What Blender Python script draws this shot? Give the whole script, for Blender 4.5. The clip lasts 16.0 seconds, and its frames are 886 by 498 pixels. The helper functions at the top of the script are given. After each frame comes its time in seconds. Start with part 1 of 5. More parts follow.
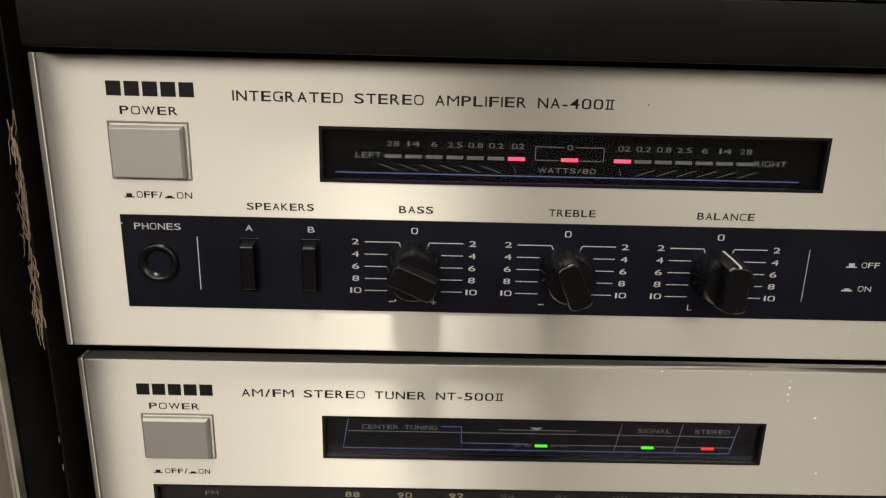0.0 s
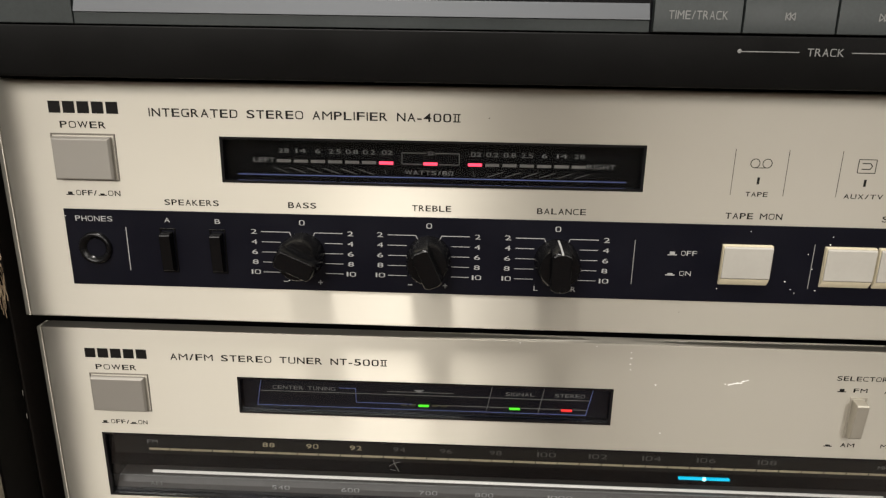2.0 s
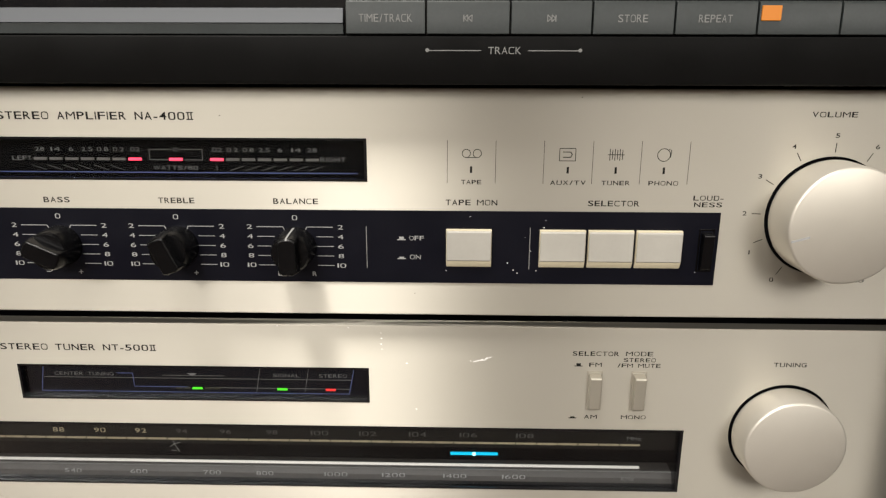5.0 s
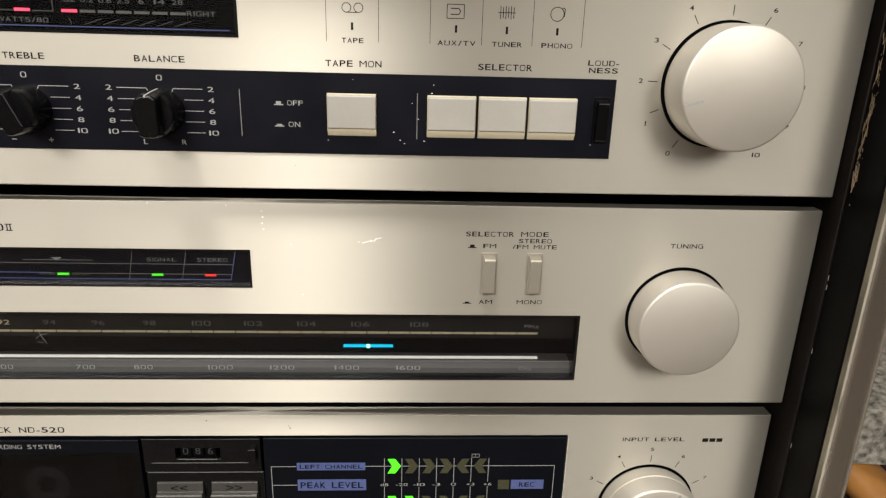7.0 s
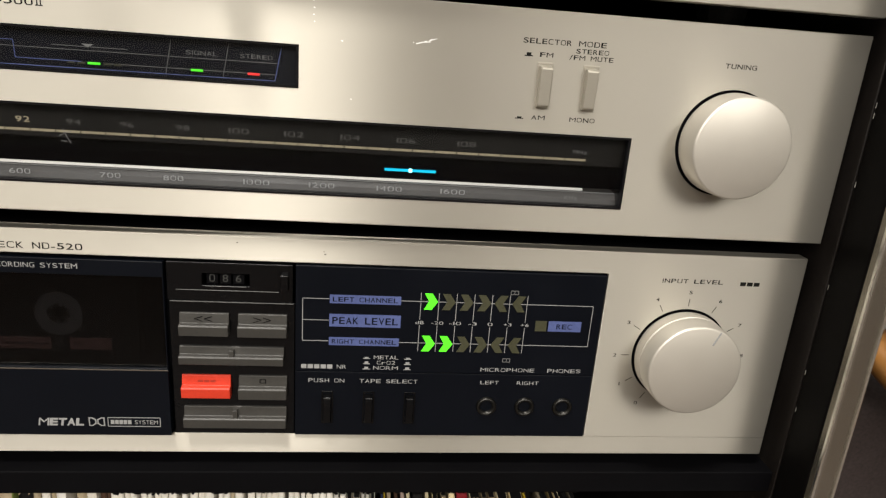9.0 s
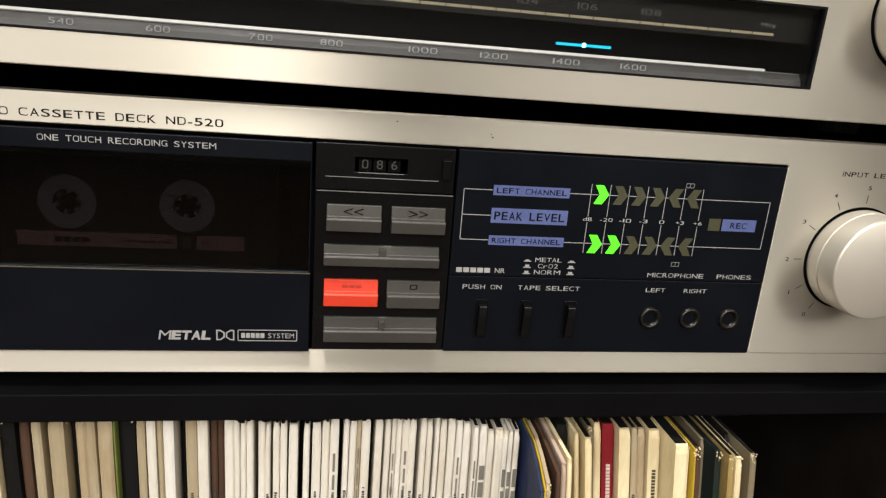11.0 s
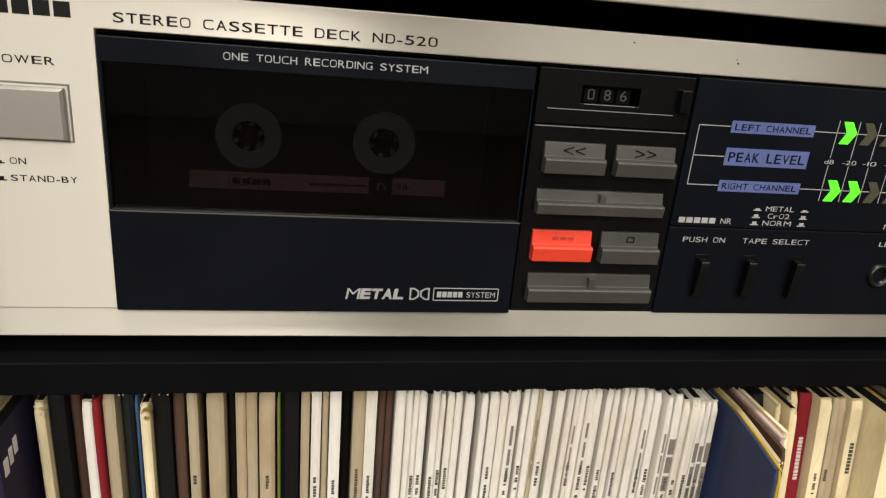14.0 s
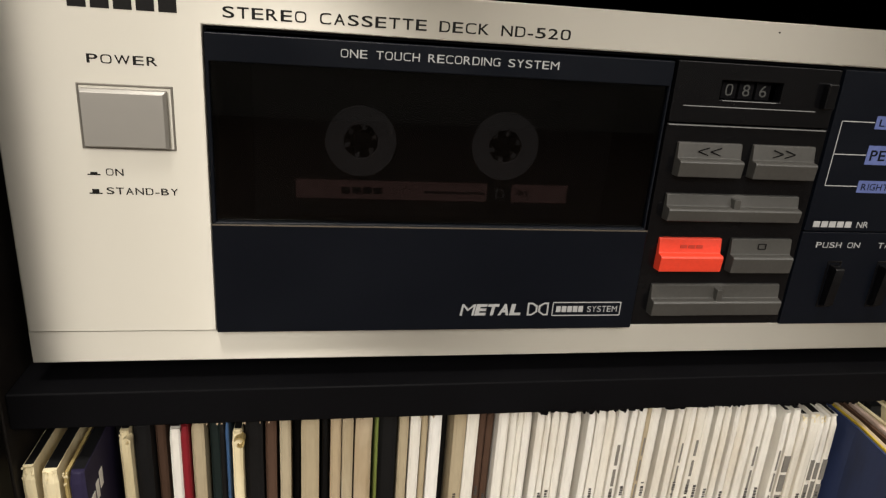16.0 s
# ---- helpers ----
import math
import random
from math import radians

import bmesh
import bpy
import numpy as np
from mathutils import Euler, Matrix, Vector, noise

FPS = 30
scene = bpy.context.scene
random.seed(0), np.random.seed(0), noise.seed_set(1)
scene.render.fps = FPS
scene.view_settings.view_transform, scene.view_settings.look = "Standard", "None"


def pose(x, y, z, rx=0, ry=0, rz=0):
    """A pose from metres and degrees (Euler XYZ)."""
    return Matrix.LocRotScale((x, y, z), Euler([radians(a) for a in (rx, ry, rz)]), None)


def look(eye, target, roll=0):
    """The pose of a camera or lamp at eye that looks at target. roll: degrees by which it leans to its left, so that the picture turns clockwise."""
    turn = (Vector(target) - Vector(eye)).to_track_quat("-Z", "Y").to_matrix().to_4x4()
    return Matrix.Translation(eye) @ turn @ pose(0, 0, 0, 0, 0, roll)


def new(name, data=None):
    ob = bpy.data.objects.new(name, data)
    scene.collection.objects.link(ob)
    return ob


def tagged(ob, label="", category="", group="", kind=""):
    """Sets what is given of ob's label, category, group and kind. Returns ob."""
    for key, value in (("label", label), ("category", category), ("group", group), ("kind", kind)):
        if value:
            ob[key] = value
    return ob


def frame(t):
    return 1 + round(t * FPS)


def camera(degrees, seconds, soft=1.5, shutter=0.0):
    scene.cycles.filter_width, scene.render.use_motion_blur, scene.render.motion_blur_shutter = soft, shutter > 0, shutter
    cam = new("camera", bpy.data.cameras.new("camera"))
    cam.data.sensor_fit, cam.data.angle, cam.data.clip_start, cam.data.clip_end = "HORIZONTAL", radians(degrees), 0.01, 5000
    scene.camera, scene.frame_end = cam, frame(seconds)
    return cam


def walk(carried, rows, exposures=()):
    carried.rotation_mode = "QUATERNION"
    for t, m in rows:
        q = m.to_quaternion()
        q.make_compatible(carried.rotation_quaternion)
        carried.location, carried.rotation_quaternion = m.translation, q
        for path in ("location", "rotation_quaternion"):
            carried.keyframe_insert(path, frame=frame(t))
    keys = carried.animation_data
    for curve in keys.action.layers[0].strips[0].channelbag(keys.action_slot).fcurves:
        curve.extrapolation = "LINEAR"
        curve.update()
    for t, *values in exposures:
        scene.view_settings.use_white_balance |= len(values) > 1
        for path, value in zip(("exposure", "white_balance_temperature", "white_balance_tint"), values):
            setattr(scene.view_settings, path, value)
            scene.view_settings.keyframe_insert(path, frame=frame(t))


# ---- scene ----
cam = camera(66.57, 16.0, soft=1.3)
PATH = [
    (0, (0.1110, -0.1907, 0.7019), (0.11390, 0.00177, 0.64768), 1.47),
    (0.5, (0.1208, -0.2019, 0.7022), (0.11998, -0.00957, 0.64730), 2.01),
    (1, (0.1341, -0.2068, 0.6989), (0.13529, -0.01401, 0.64576), 2.48),
    (1.5, (0.1468, -0.2209, 0.7077), (0.14106, -0.02891, 0.65190), 1.46),
    (2, (0.1629, -0.2281, 0.7131), (0.15648, -0.03649, 0.65607), 0.95),
    (2.5, (0.1799, -0.2341, 0.7083), (0.17372, -0.04300, 0.64970), 0.92),
    (3, (0.1930, -0.2385, 0.7116), (0.18477, -0.04704, 0.65452), 0.13),
    (3.5, (0.2049, -0.2476, 0.7128), (0.19651, -0.05539, 0.65820), 0.94),
    (4, (0.2199, -0.2494, 0.7137), (0.21342, -0.05713, 0.65888), 0.98),
    (4.5, (0.2373, -0.2479, 0.7119), (0.23139, -0.05565, 0.65695), 0.51),
    (4.7, (0.2456, -0.2471, 0.7109), (0.24056, -0.05445, 0.65747), 0.38),
    (5.05, (0.2580, -0.2452, 0.7097), (0.25437, -0.05254, 0.65626), 0.14),
    (5.4, (0.2688, -0.2424, 0.7083), (0.26784, -0.05002, 0.65380), 0.05),
    (5.75, (0.2775, -0.2396, 0.7061), (0.27973, -0.04769, 0.64969), 0.08),
    (6.1, (0.2834, -0.2375, 0.7021), (0.28884, -0.04634, 0.64352), 0.24),
    (6.45, (0.2860, -0.2370, 0.6957), (0.29393, -0.04669, 0.63490), 0.52),
    (6.8, (0.2846, -0.2391, 0.6862), (0.29382, -0.04942, 0.62342), 0.92),
    (7, (0.2811, -0.2411, 0.6743), (0.29115, -0.05185, 0.61044), 1.64),
    (7.5, (0.2756, -0.2481, 0.6575), (0.28604, -0.05982, 0.59080), 2.09),
    (8, (0.2686, -0.2508, 0.6386), (0.28148, -0.06278, 0.57177), 2.87),
    (8.2, (0.2649, -0.2525, 0.6318), (0.27905, -0.06499, 0.56353), 2.82),
    (8.55, (0.2583, -0.2538, 0.6178), (0.27548, -0.06614, 0.55086), 3.37),
    (8.9, (0.2497, -0.2537, 0.6026), (0.27146, -0.06499, 0.53986), 4.17),
    (9.25, (0.2395, -0.2522, 0.5872), (0.26650, -0.06241, 0.53014), 5.02),
    (9.6, (0.2282, -0.2496, 0.5730), (0.26002, -0.05904, 0.52125), 5.72),
    (9.95, (0.2164, -0.2461, 0.5611), (0.25145, -0.05523, 0.51271), 6.08),
    (10.3, (0.2044, -0.2419, 0.5528), (0.24018, -0.05124, 0.50398), 5.90),
    (10.5, (0.1956, -0.2388, 0.5458), (0.22964, -0.04834, 0.49511), 5.75),
    (11, (0.1749, -0.2306, 0.5374), (0.20814, -0.04147, 0.48159), 4.62),
    (11.5, (0.1592, -0.2225, 0.5341), (0.19109, -0.03437, 0.47430), 4.27),
    (12, (0.1431, -0.2136, 0.5302), (0.17644, -0.02632, 0.46837), 4.15),
    (12.5, (0.1359, -0.2084, 0.5272), (0.16990, -0.02130, 0.46533), 4.32),
    (13, (0.1269, -0.2017, 0.5201), (0.16048, -0.01585, 0.45418), 4.82),
    (13.5, (0.1173, -0.1942, 0.5180), (0.15125, -0.00848, 0.45194), 4.93),
    (14, (0.1082, -0.1889, 0.5175), (0.14289, -0.00353, 0.45091), 4.98),
    (14.5, (0.0990, -0.1844, 0.5151), (0.13319, 0.00044, 0.44695), 5.07),
    (15, (0.0912, -0.1789, 0.5146), (0.12579, 0.00633, 0.44756), 5.34),
    (15.5, (0.0827, -0.1724, 0.5148), (0.11663, 0.01261, 0.44687), 4.86),
    (16, (0.0764, -0.1659, 0.5143), (0.11129, 0.01880, 0.44584), 4.25),
]
EXPOSURES = ((0.0, -0.23), (2.0, -0.18), (4.0, -0.1), (8.0, -0.2), (10.5, 0.06), (13.0, 0.02), (16.0, -0.12))
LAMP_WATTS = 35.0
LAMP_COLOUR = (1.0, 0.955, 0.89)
walk(cam, [(t, look(eye, aim, roll)) for t, eye, aim, roll in PATH], EXPOSURES)
# ---------------------------------------------------------------- world and light
Z0 = 0.70          # height of the amplifier's top edge above the floor

world = bpy.data.worlds.new("room_world")
scene.world = world
world.use_nodes = True
world.node_tree.nodes["Background"].inputs[0].default_value = (0.9, 0.8, 0.65, 1)
world.node_tree.nodes["Background"].inputs[1].default_value = 0.02


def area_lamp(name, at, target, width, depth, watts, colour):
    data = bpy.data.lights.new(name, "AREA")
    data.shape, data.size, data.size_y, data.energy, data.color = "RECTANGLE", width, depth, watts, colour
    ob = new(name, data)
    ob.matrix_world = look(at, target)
    return tagged(ob, "wide soft warm light, source unseen", "lamp", kind="structure")


# Two wide fills added for the unseen room's brightness; no wall lamp is known.
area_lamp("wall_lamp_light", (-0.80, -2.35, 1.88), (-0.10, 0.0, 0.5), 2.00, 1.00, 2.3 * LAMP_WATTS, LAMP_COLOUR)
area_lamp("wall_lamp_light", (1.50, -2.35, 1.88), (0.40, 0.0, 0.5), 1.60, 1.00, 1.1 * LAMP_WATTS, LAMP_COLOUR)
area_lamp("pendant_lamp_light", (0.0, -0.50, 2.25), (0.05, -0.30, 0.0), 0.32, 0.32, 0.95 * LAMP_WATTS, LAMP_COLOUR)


# ---------------------------------------------------------------- materials
def node_material(name):
    m = bpy.data.materials.new(name)
    m.use_nodes = True
    nt = m.node_tree
    return m, nt, nt.nodes["Principled BSDF"]


def grain(nt, scale, detail=4.0, stretch=(1, 1, 1), rough=0.55):
    tc = nt.nodes.new("ShaderNodeTexCoord")
    mp = nt.nodes.new("ShaderNodeMapping")
    mp.inputs["Scale"].default_value = stretch
    n = nt.nodes.new("ShaderNodeTexNoise")
    n.inputs["Scale"].default_value, n.inputs["Detail"].default_value, n.inputs["Roughness"].default_value = scale, detail, rough
    nt.links.new(tc.outputs["Object"], mp.inputs["Vector"])
    nt.links.new(mp.outputs["Vector"], n.inputs["Vector"])
    return n.outputs["Fac"]


def ramp(nt, fac, lo, hi, c0, c1):
    r = nt.nodes.new("ShaderNodeValToRGB")
    r.color_ramp.elements[0].position, r.color_ramp.elements[1].position = lo, hi
    r.color_ramp.elements[0].color, r.color_ramp.elements[1].color = (*c0, 1), (*c1, 1)
    nt.links.new(fac, r.inputs["Fac"])
    return r.outputs["Color"]


def blend(nt, kind, fac, a, b):
    m = nt.nodes.new("ShaderNodeMix")
    m.data_type, m.blend_type = "RGBA", kind
    m.inputs["Factor"].default_value = fac
    nt.links.new(a, m.inputs["A"])
    nt.links.new(b, m.inputs["B"])
    return m.outputs["Result"]


def scaled(nt, fac, lo, hi, a, b):
    m = nt.nodes.new("ShaderNodeMapRange")
    m.inputs["From Min"].default_value, m.inputs["From Max"].default_value = lo, hi
    m.inputs["To Min"].default_value, m.inputs["To Max"].default_value = a, b
    nt.links.new(fac, m.inputs["Value"])
    return m.outputs["Result"]


def relief(nt, bsdf, fac, strength, distance):
    b = nt.nodes.new("ShaderNodeBump")
    b.inputs["Strength"].default_value, b.inputs["Distance"].default_value = strength, distance
    nt.links.new(fac, b.inputs["Height"])
    nt.links.new(b.outputs["Normal"], bsdf.inputs["Normal"])


def metal(name, colour, rough=0.44, metallic=0.88, aniso=0.7, streak=(5, 40, 1100), depth=0.035):
    """Satin aluminium with its grain running across."""
    m, nt, p = node_material(name)
    lines = grain(nt, 3.0, 5, streak, 0.6)
    cloud = grain(nt, 14.0, 4)
    c = [v * 0.985 for v in colour]
    col = blend(nt, "MULTIPLY", 1.0, ramp(nt, lines, 0.3, 0.7, c, colour), ramp(nt, cloud, 0.3, 0.75, (0.965, 0.96, 0.945), (1, 1, 1)))
    nt.links.new(col, p.inputs["Base Color"])
    nt.links.new(scaled(nt, lines, 0.25, 0.75, rough - 0.02, rough + 0.03), p.inputs["Roughness"])
    p.inputs["Metallic"].default_value = metallic
    p.inputs["Anisotropic"].default_value, p.inputs["Anisotropic Rotation"].default_value = aniso, 0.25
    t = nt.nodes.new("ShaderNodeTangent")
    t.direction_type, t.axis = "RADIAL", "Z"
    nt.links.new(t.outputs["Tangent"], p.inputs["Tangent"])
    relief(nt, p, lines, depth, 0.00003)
    return m


def plastic(name, colour, rough=0.4, fine=900.0, depth=0.1, spread=0.12, dust=0.0, gloss=0.5):
    m, nt, p = node_material(name)
    p.inputs["Specular IOR Level"].default_value = gloss
    a, b = grain(nt, fine, 3), grain(nt, 35.0, 4)
    lo, hi = [v * (1 - spread) for v in colour], [v * (1 + spread) for v in colour]
    col = blend(nt, "MULTIPLY", 1.0, ramp(nt, a, 0.3, 0.7, lo, hi), ramp(nt, b, 0.3, 0.7, (0.88, 0.88, 0.88), (1, 1, 1)))
    if dust:
        spots = ramp(nt, grain(nt, 420.0, 2), 0.76, 0.80, (0, 0, 0), (dust, dust, dust * 0.9))
        col = blend(nt, "ADD", 1.0, col, spots)
    nt.links.new(col, p.inputs["Base Color"])
    nt.links.new(scaled(nt, b, 0.3, 0.7, rough * 0.85, rough * 1.2), p.inputs["Roughness"])
    relief(nt, p, a, depth, 0.00005)
    return m


def glow(name, colour, strength):
    m, nt, p = node_material(name)
    p.inputs["Base Color"].default_value = (*[v * 0.5 for v in colour], 1)
    p.inputs["Emission Color"].default_value = (*colour, 1)
    p.inputs["Emission Strength"].default_value = strength
    return m


def clear(name, tint, rough=0.03):
    """A thin pane: it lets light through, and mirrors more towards grazing views."""
    m, nt, p = node_material(name)
    out = nt.nodes["Material Output"]
    tr, gl, mix, fr = (nt.nodes.new(k) for k in ("ShaderNodeBsdfTransparent", "ShaderNodeBsdfGlossy", "ShaderNodeMixShader", "ShaderNodeFresnel"))
    tr.inputs["Color"].default_value = (*tint, 1)
    gl.inputs["Roughness"].default_value = rough
    fr.inputs["IOR"].default_value = 1.33
    nt.links.new(fr.outputs[0], mix.inputs[0])
    nt.links.new(tr.outputs[0], mix.inputs[1])
    nt.links.new(gl.outputs[0], mix.inputs[2])
    nt.links.new(mix.outputs[0], out.inputs["Surface"])
    return m


def paper(name, colour, stain=(0.62, 0.5, 0.32), amount=0.75):
    """Worn card: yellowed, scuffed, a little different on every sleeve."""
    m, nt, p = node_material(name)
    info = nt.nodes.new("ShaderNodeObjectInfo")
    blot = ramp(nt, grain(nt, 45.0, 6, (1, 1, 0.35)), 0.45, 0.75, (1, 1, 1), [1 - amount * (1 - v) for v in stain])
    fibre = ramp(nt, grain(nt, 700.0, 3, (1, 1, 0.2)), 0.3, 0.7, [v * 0.9 for v in colour], colour)
    own = ramp(nt, info.outputs["Random"], 0.0, 1.0, (0.91, 0.885, 0.83), (1, 1, 1))
    col = blend(nt, "MULTIPLY", 1.0, blend(nt, "MULTIPLY", 1.0, fibre, blot), own)
    nt.links.new(col, p.inputs["Base Color"])
    p.inputs["Roughness"].default_value = 0.62
    p.inputs["Specular IOR Level"].default_value = 0.2
    relief(nt, p, grain(nt, 260.0, 4, (1, 1, 0.3)), 0.35, 0.0002)
    return m


ALU = metal("champagne_brushed_aluminium", (0.495, 0.468, 0.410), 0.49, 0.82, 1.0)
ALU_KNOB = metal("spun_aluminium", (0.55, 0.52, 0.465), 0.44, 0.6, 0.0, (40, 40, 40), 0.0)
ALU_BUTTON = metal("grey_brushed_button", (0.29, 0.275, 0.25), 0.42, 0.55, 0.3, (5, 40, 1100), 0.01)
ALU_LEVER = metal("grey_lever_metal", (0.40, 0.375, 0.32), 0.4, 0.6, 0.3, (5, 40, 1100), 0.01)
BUTTONRIM = metal("dull_button_frame", (0.20, 0.185, 0.16), 0.4, 0.7, 0.2)
CREAM = plastic("cream_button_plastic", (0.36, 0.345, 0.31), 0.45, 700, 0.02, 0.015)
IVORY = plastic("ivory_button_plastic", (0.56, 0.50, 0.36), 0.4, 700, 0.05, 0.04)
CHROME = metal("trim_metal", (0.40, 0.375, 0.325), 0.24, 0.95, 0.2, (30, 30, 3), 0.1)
BEAD_GLINT = metal("trim_edge_highlight", (0.75, 0.73, 0.68), 0.25, 0.95, 0.0, (30, 30, 3), 0.1)
EDGE = plastic("dark_seam", (0.05, 0.045, 0.03), 0.5)
NAVY = plastic("navy_panel_paint", (0.0024, 0.0026, 0.0060), 0.36, 1200, 0.06, 0.1, 0.0, 0.2)
SLATE = plastic("slate_blue_panel_paint", (0.0022, 0.0031, 0.0055), 0.36, 1200, 0.06, 0.1, 0.0, 0.15)
BLACK = plastic("black_moulded_plastic", (0.0022, 0.0022, 0.0026), 0.24, 900, 0.08, 0.12, 0.0, 0.25)
MATT = plastic("matt_black_case_paint", (0.0022, 0.0021, 0.0026), 0.65, 1500, 0.2, 0.2, 0.0, 0.06)
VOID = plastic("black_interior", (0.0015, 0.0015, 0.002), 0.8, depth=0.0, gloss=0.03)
GLOSSBLACK = plastic("glossy_black_plastic", (0.004, 0.004, 0.005), 0.12, 900, 0.02)
INK = plastic("black_print", (0.006, 0.0055, 0.005), 0.6, gloss=0.15)
WHITE = plastic("white_print", (0.30, 0.30, 0.295), 0.6)
# White for flecks, and for highlight dots and scratch glints painted on the tuner.
FLECK_GLINT = plastic("white_fleck_and_glint", (0.9, 0.89, 0.86), 0.25)
DIMWHITE = plastic("dull_grey_print", (0.17, 0.17, 0.165), 0.6)
COUNTER = plastic("counter_digit_print", (0.038, 0.038, 0.035), 0.6)
BLUELINE = plastic("blue_print_line", (0.12, 0.16, 0.40), 0.5)
PERIWINKLE = plastic("periwinkle_print", (0.075, 0.10, 0.25), 0.5)
UNLIT_PRINT = plastic("unlit_dial_print", (0.075, 0.072, 0.065), 0.6)
CREAMLINE = plastic("cream_scale_print", (0.40, 0.34, 0.22), 0.55)
GREYKEY = plastic("grey_key_plastic", (0.040, 0.038, 0.034), 0.38, 900, 0.08)
REDKEY = plastic("red_key_plastic", (0.60, 0.040, 0.016), 0.4, 900, 0.05, 0.05)
CDKEY = plastic("charcoal_key_plastic", (0.021, 0.025, 0.025), 0.42, 900, 0.08, 0.12, 0.0, 0.3)
SILVERBAR = metal("silver_drawer_strip", (0.065, 0.07, 0.078), 0.5, 0.3, 0.2)
CDBLACK = plastic("black_fascia_plastic", (0.0045, 0.0045, 0.0045), 0.45, 1400, 0.1, 0.12, 0.0, 0.12)
RED_ON = glow("red_led_lit", (1.0, 0.055, 0.11), 3.0)
GREEN_ON = glow("green_led_lit", (0.10, 1.0, 0.02), 0.95)
REDT_ON = glow("red_lamp_lit", (1.0, 0.035, 0.03), 1.1)
CYAN_ON = glow("cyan_needle_lit", (0.0, 0.55, 0.85), 1.3)
CYAN_HOT = glow("cyan_needle_core", (0.4, 0.95, 1.0), 3.0)
ORANGE_ON = glow("orange_lamp_lit", (0.62, 0.20, 0.02), 0.55)
OLIVE_OFF = plastic("unlit_olive_segment", (0.045, 0.045, 0.022), 0.5)
GREY_OFF = plastic("unlit_grey_segment", (0.16, 0.15, 0.14), 0.5)
GLASS = clear("clear_acrylic", (0.86, 0.87, 0.88))
SMOKE = clear("smoked_acrylic", (0.155, 0.153, 0.163))
DIALGREY = plastic("grey_dial_strip", (0.045, 0.042, 0.039), 0.5, 900, 0.03)
DIALBROWN = plastic("dark_dial_back", (0.010, 0.0088, 0.0076), 0.5, gloss=0.15)
LIGHTBAR = glow("acrylic_edge_glow", (1.0, 0.95, 0.86), 0.55)
TAPE_SHELL = plastic("cassette_shell", (0.020, 0.019, 0.018), 0.3)
TAPE_LABEL = plastic("cassette_label_pink", (0.42, 0.225, 0.185), 0.6)
REEL = plastic("cassette_hub_grey", (0.24, 0.23, 0.21), 0.5)
BOARD = plastic("black_laminate_board", (0.0030, 0.0026, 0.0024), 0.5, 600, 0.15, 0.25, 0.0, 0.05)
BROWNBOARD = plastic("dark_brown_board", (0.007, 0.0052, 0.0042), 0.55, 500, 0.25, 0.3, 0.0, 0.25)
FIBRE = plastic("torn_board_fibre", (0.26, 0.19, 0.12), 0.8)
PLASTER = plastic("warm_wall_paint", (0.34, 0.325, 0.295), 0.8, 60, 0.1, 0.04)
CEIL = plastic("white_ceiling_paint", (0.78, 0.76, 0.72), 0.85, 60, 0.1, 0.03)
WOODFLOOR = plastic("oak_floor", (0.07, 0.045, 0.03), 0.45, 40, 0.1, 0.25)
HONEY = plastic("honey_varnished_wood", (0.30, 0.135, 0.032), 0.35, 30, 0.05, 0.2)
TWEED = plastic("grey_speckled_tweed", (0.17, 0.16, 0.135), 0.9, 260, 0.9, 0.85)
DARK_BACKING = plastic("dark_brown_backing", (0.03, 0.02, 0.018), 0.9, 500, 0.6, 0.3)
JACKRING = metal("dull_nickel", (0.032, 0.031, 0.029), 0.35, 0.9, 0.0, (40, 40, 40), 0.1)
RUBBER = plastic("rubber_foot", (0.012, 0.012, 0.012), 0.7)


# ---------------------------------------------------------------- building helpers (millimetres: x along the fronts, y into them, z from the amplifier's top edge)
def V(x, y, z):
    return Vector((x / 1000, y / 1000, Z0 + z / 1000))


def thing(name, label, category, base, group="", kind=""):
    ob = new(name)
    ob.empty_display_size = 0.02
    ob.location = V(*base)
    return tagged(ob, label, category, group, kind)


def part(name, bm, material, parent, label="", kind="", bevel=0.0, segments=2, smooth=False):
    """One mesh object, built in room coordinates, under a thing or a part."""
    me = bpy.data.meshes.new(name)
    bm.to_mesh(me)
    bm.free()
    me.materials.append(material)
    if smooth:
        for p in me.polygons:
            p.use_smooth = True
    ob = new(name, me)
    if parent is not None:
        ob.parent = parent
        top = parent
        while top.parent is not None:
            top = top.parent
        if parent is top and top.type == "EMPTY":
            ob.matrix_parent_inverse = Matrix.Translation(-top.location)
    if bevel:
        b = ob.modifiers.new("bevel", "BEVEL")
        b.width, b.segments, b.limit_method, b.angle_limit = bevel / 1000, segments, "ANGLE", radians(35)
        b.harden_normals = True
        for p in me.polygons:
            p.use_smooth = True
    return tagged(ob, label, kind=kind)


def box(x0, x1, y0, y1, z0, z1, bm=None):
    bm = bm or bmesh.new()
    c = [bm.verts.new(V(x, y, z)) for x in (x0, x1) for y in (y0, y1) for z in (z0, z1)]
    for q in ((0, 1, 3, 2), (4, 6, 7, 5), (0, 4, 5, 1), (2, 3, 7, 6), (0, 2, 6, 4), (1, 5, 7, 3)):
        bm.faces.new([c[i] for i in q])
    bmesh.ops.recalc_face_normals(bm, faces=bm.faces)
    return bm


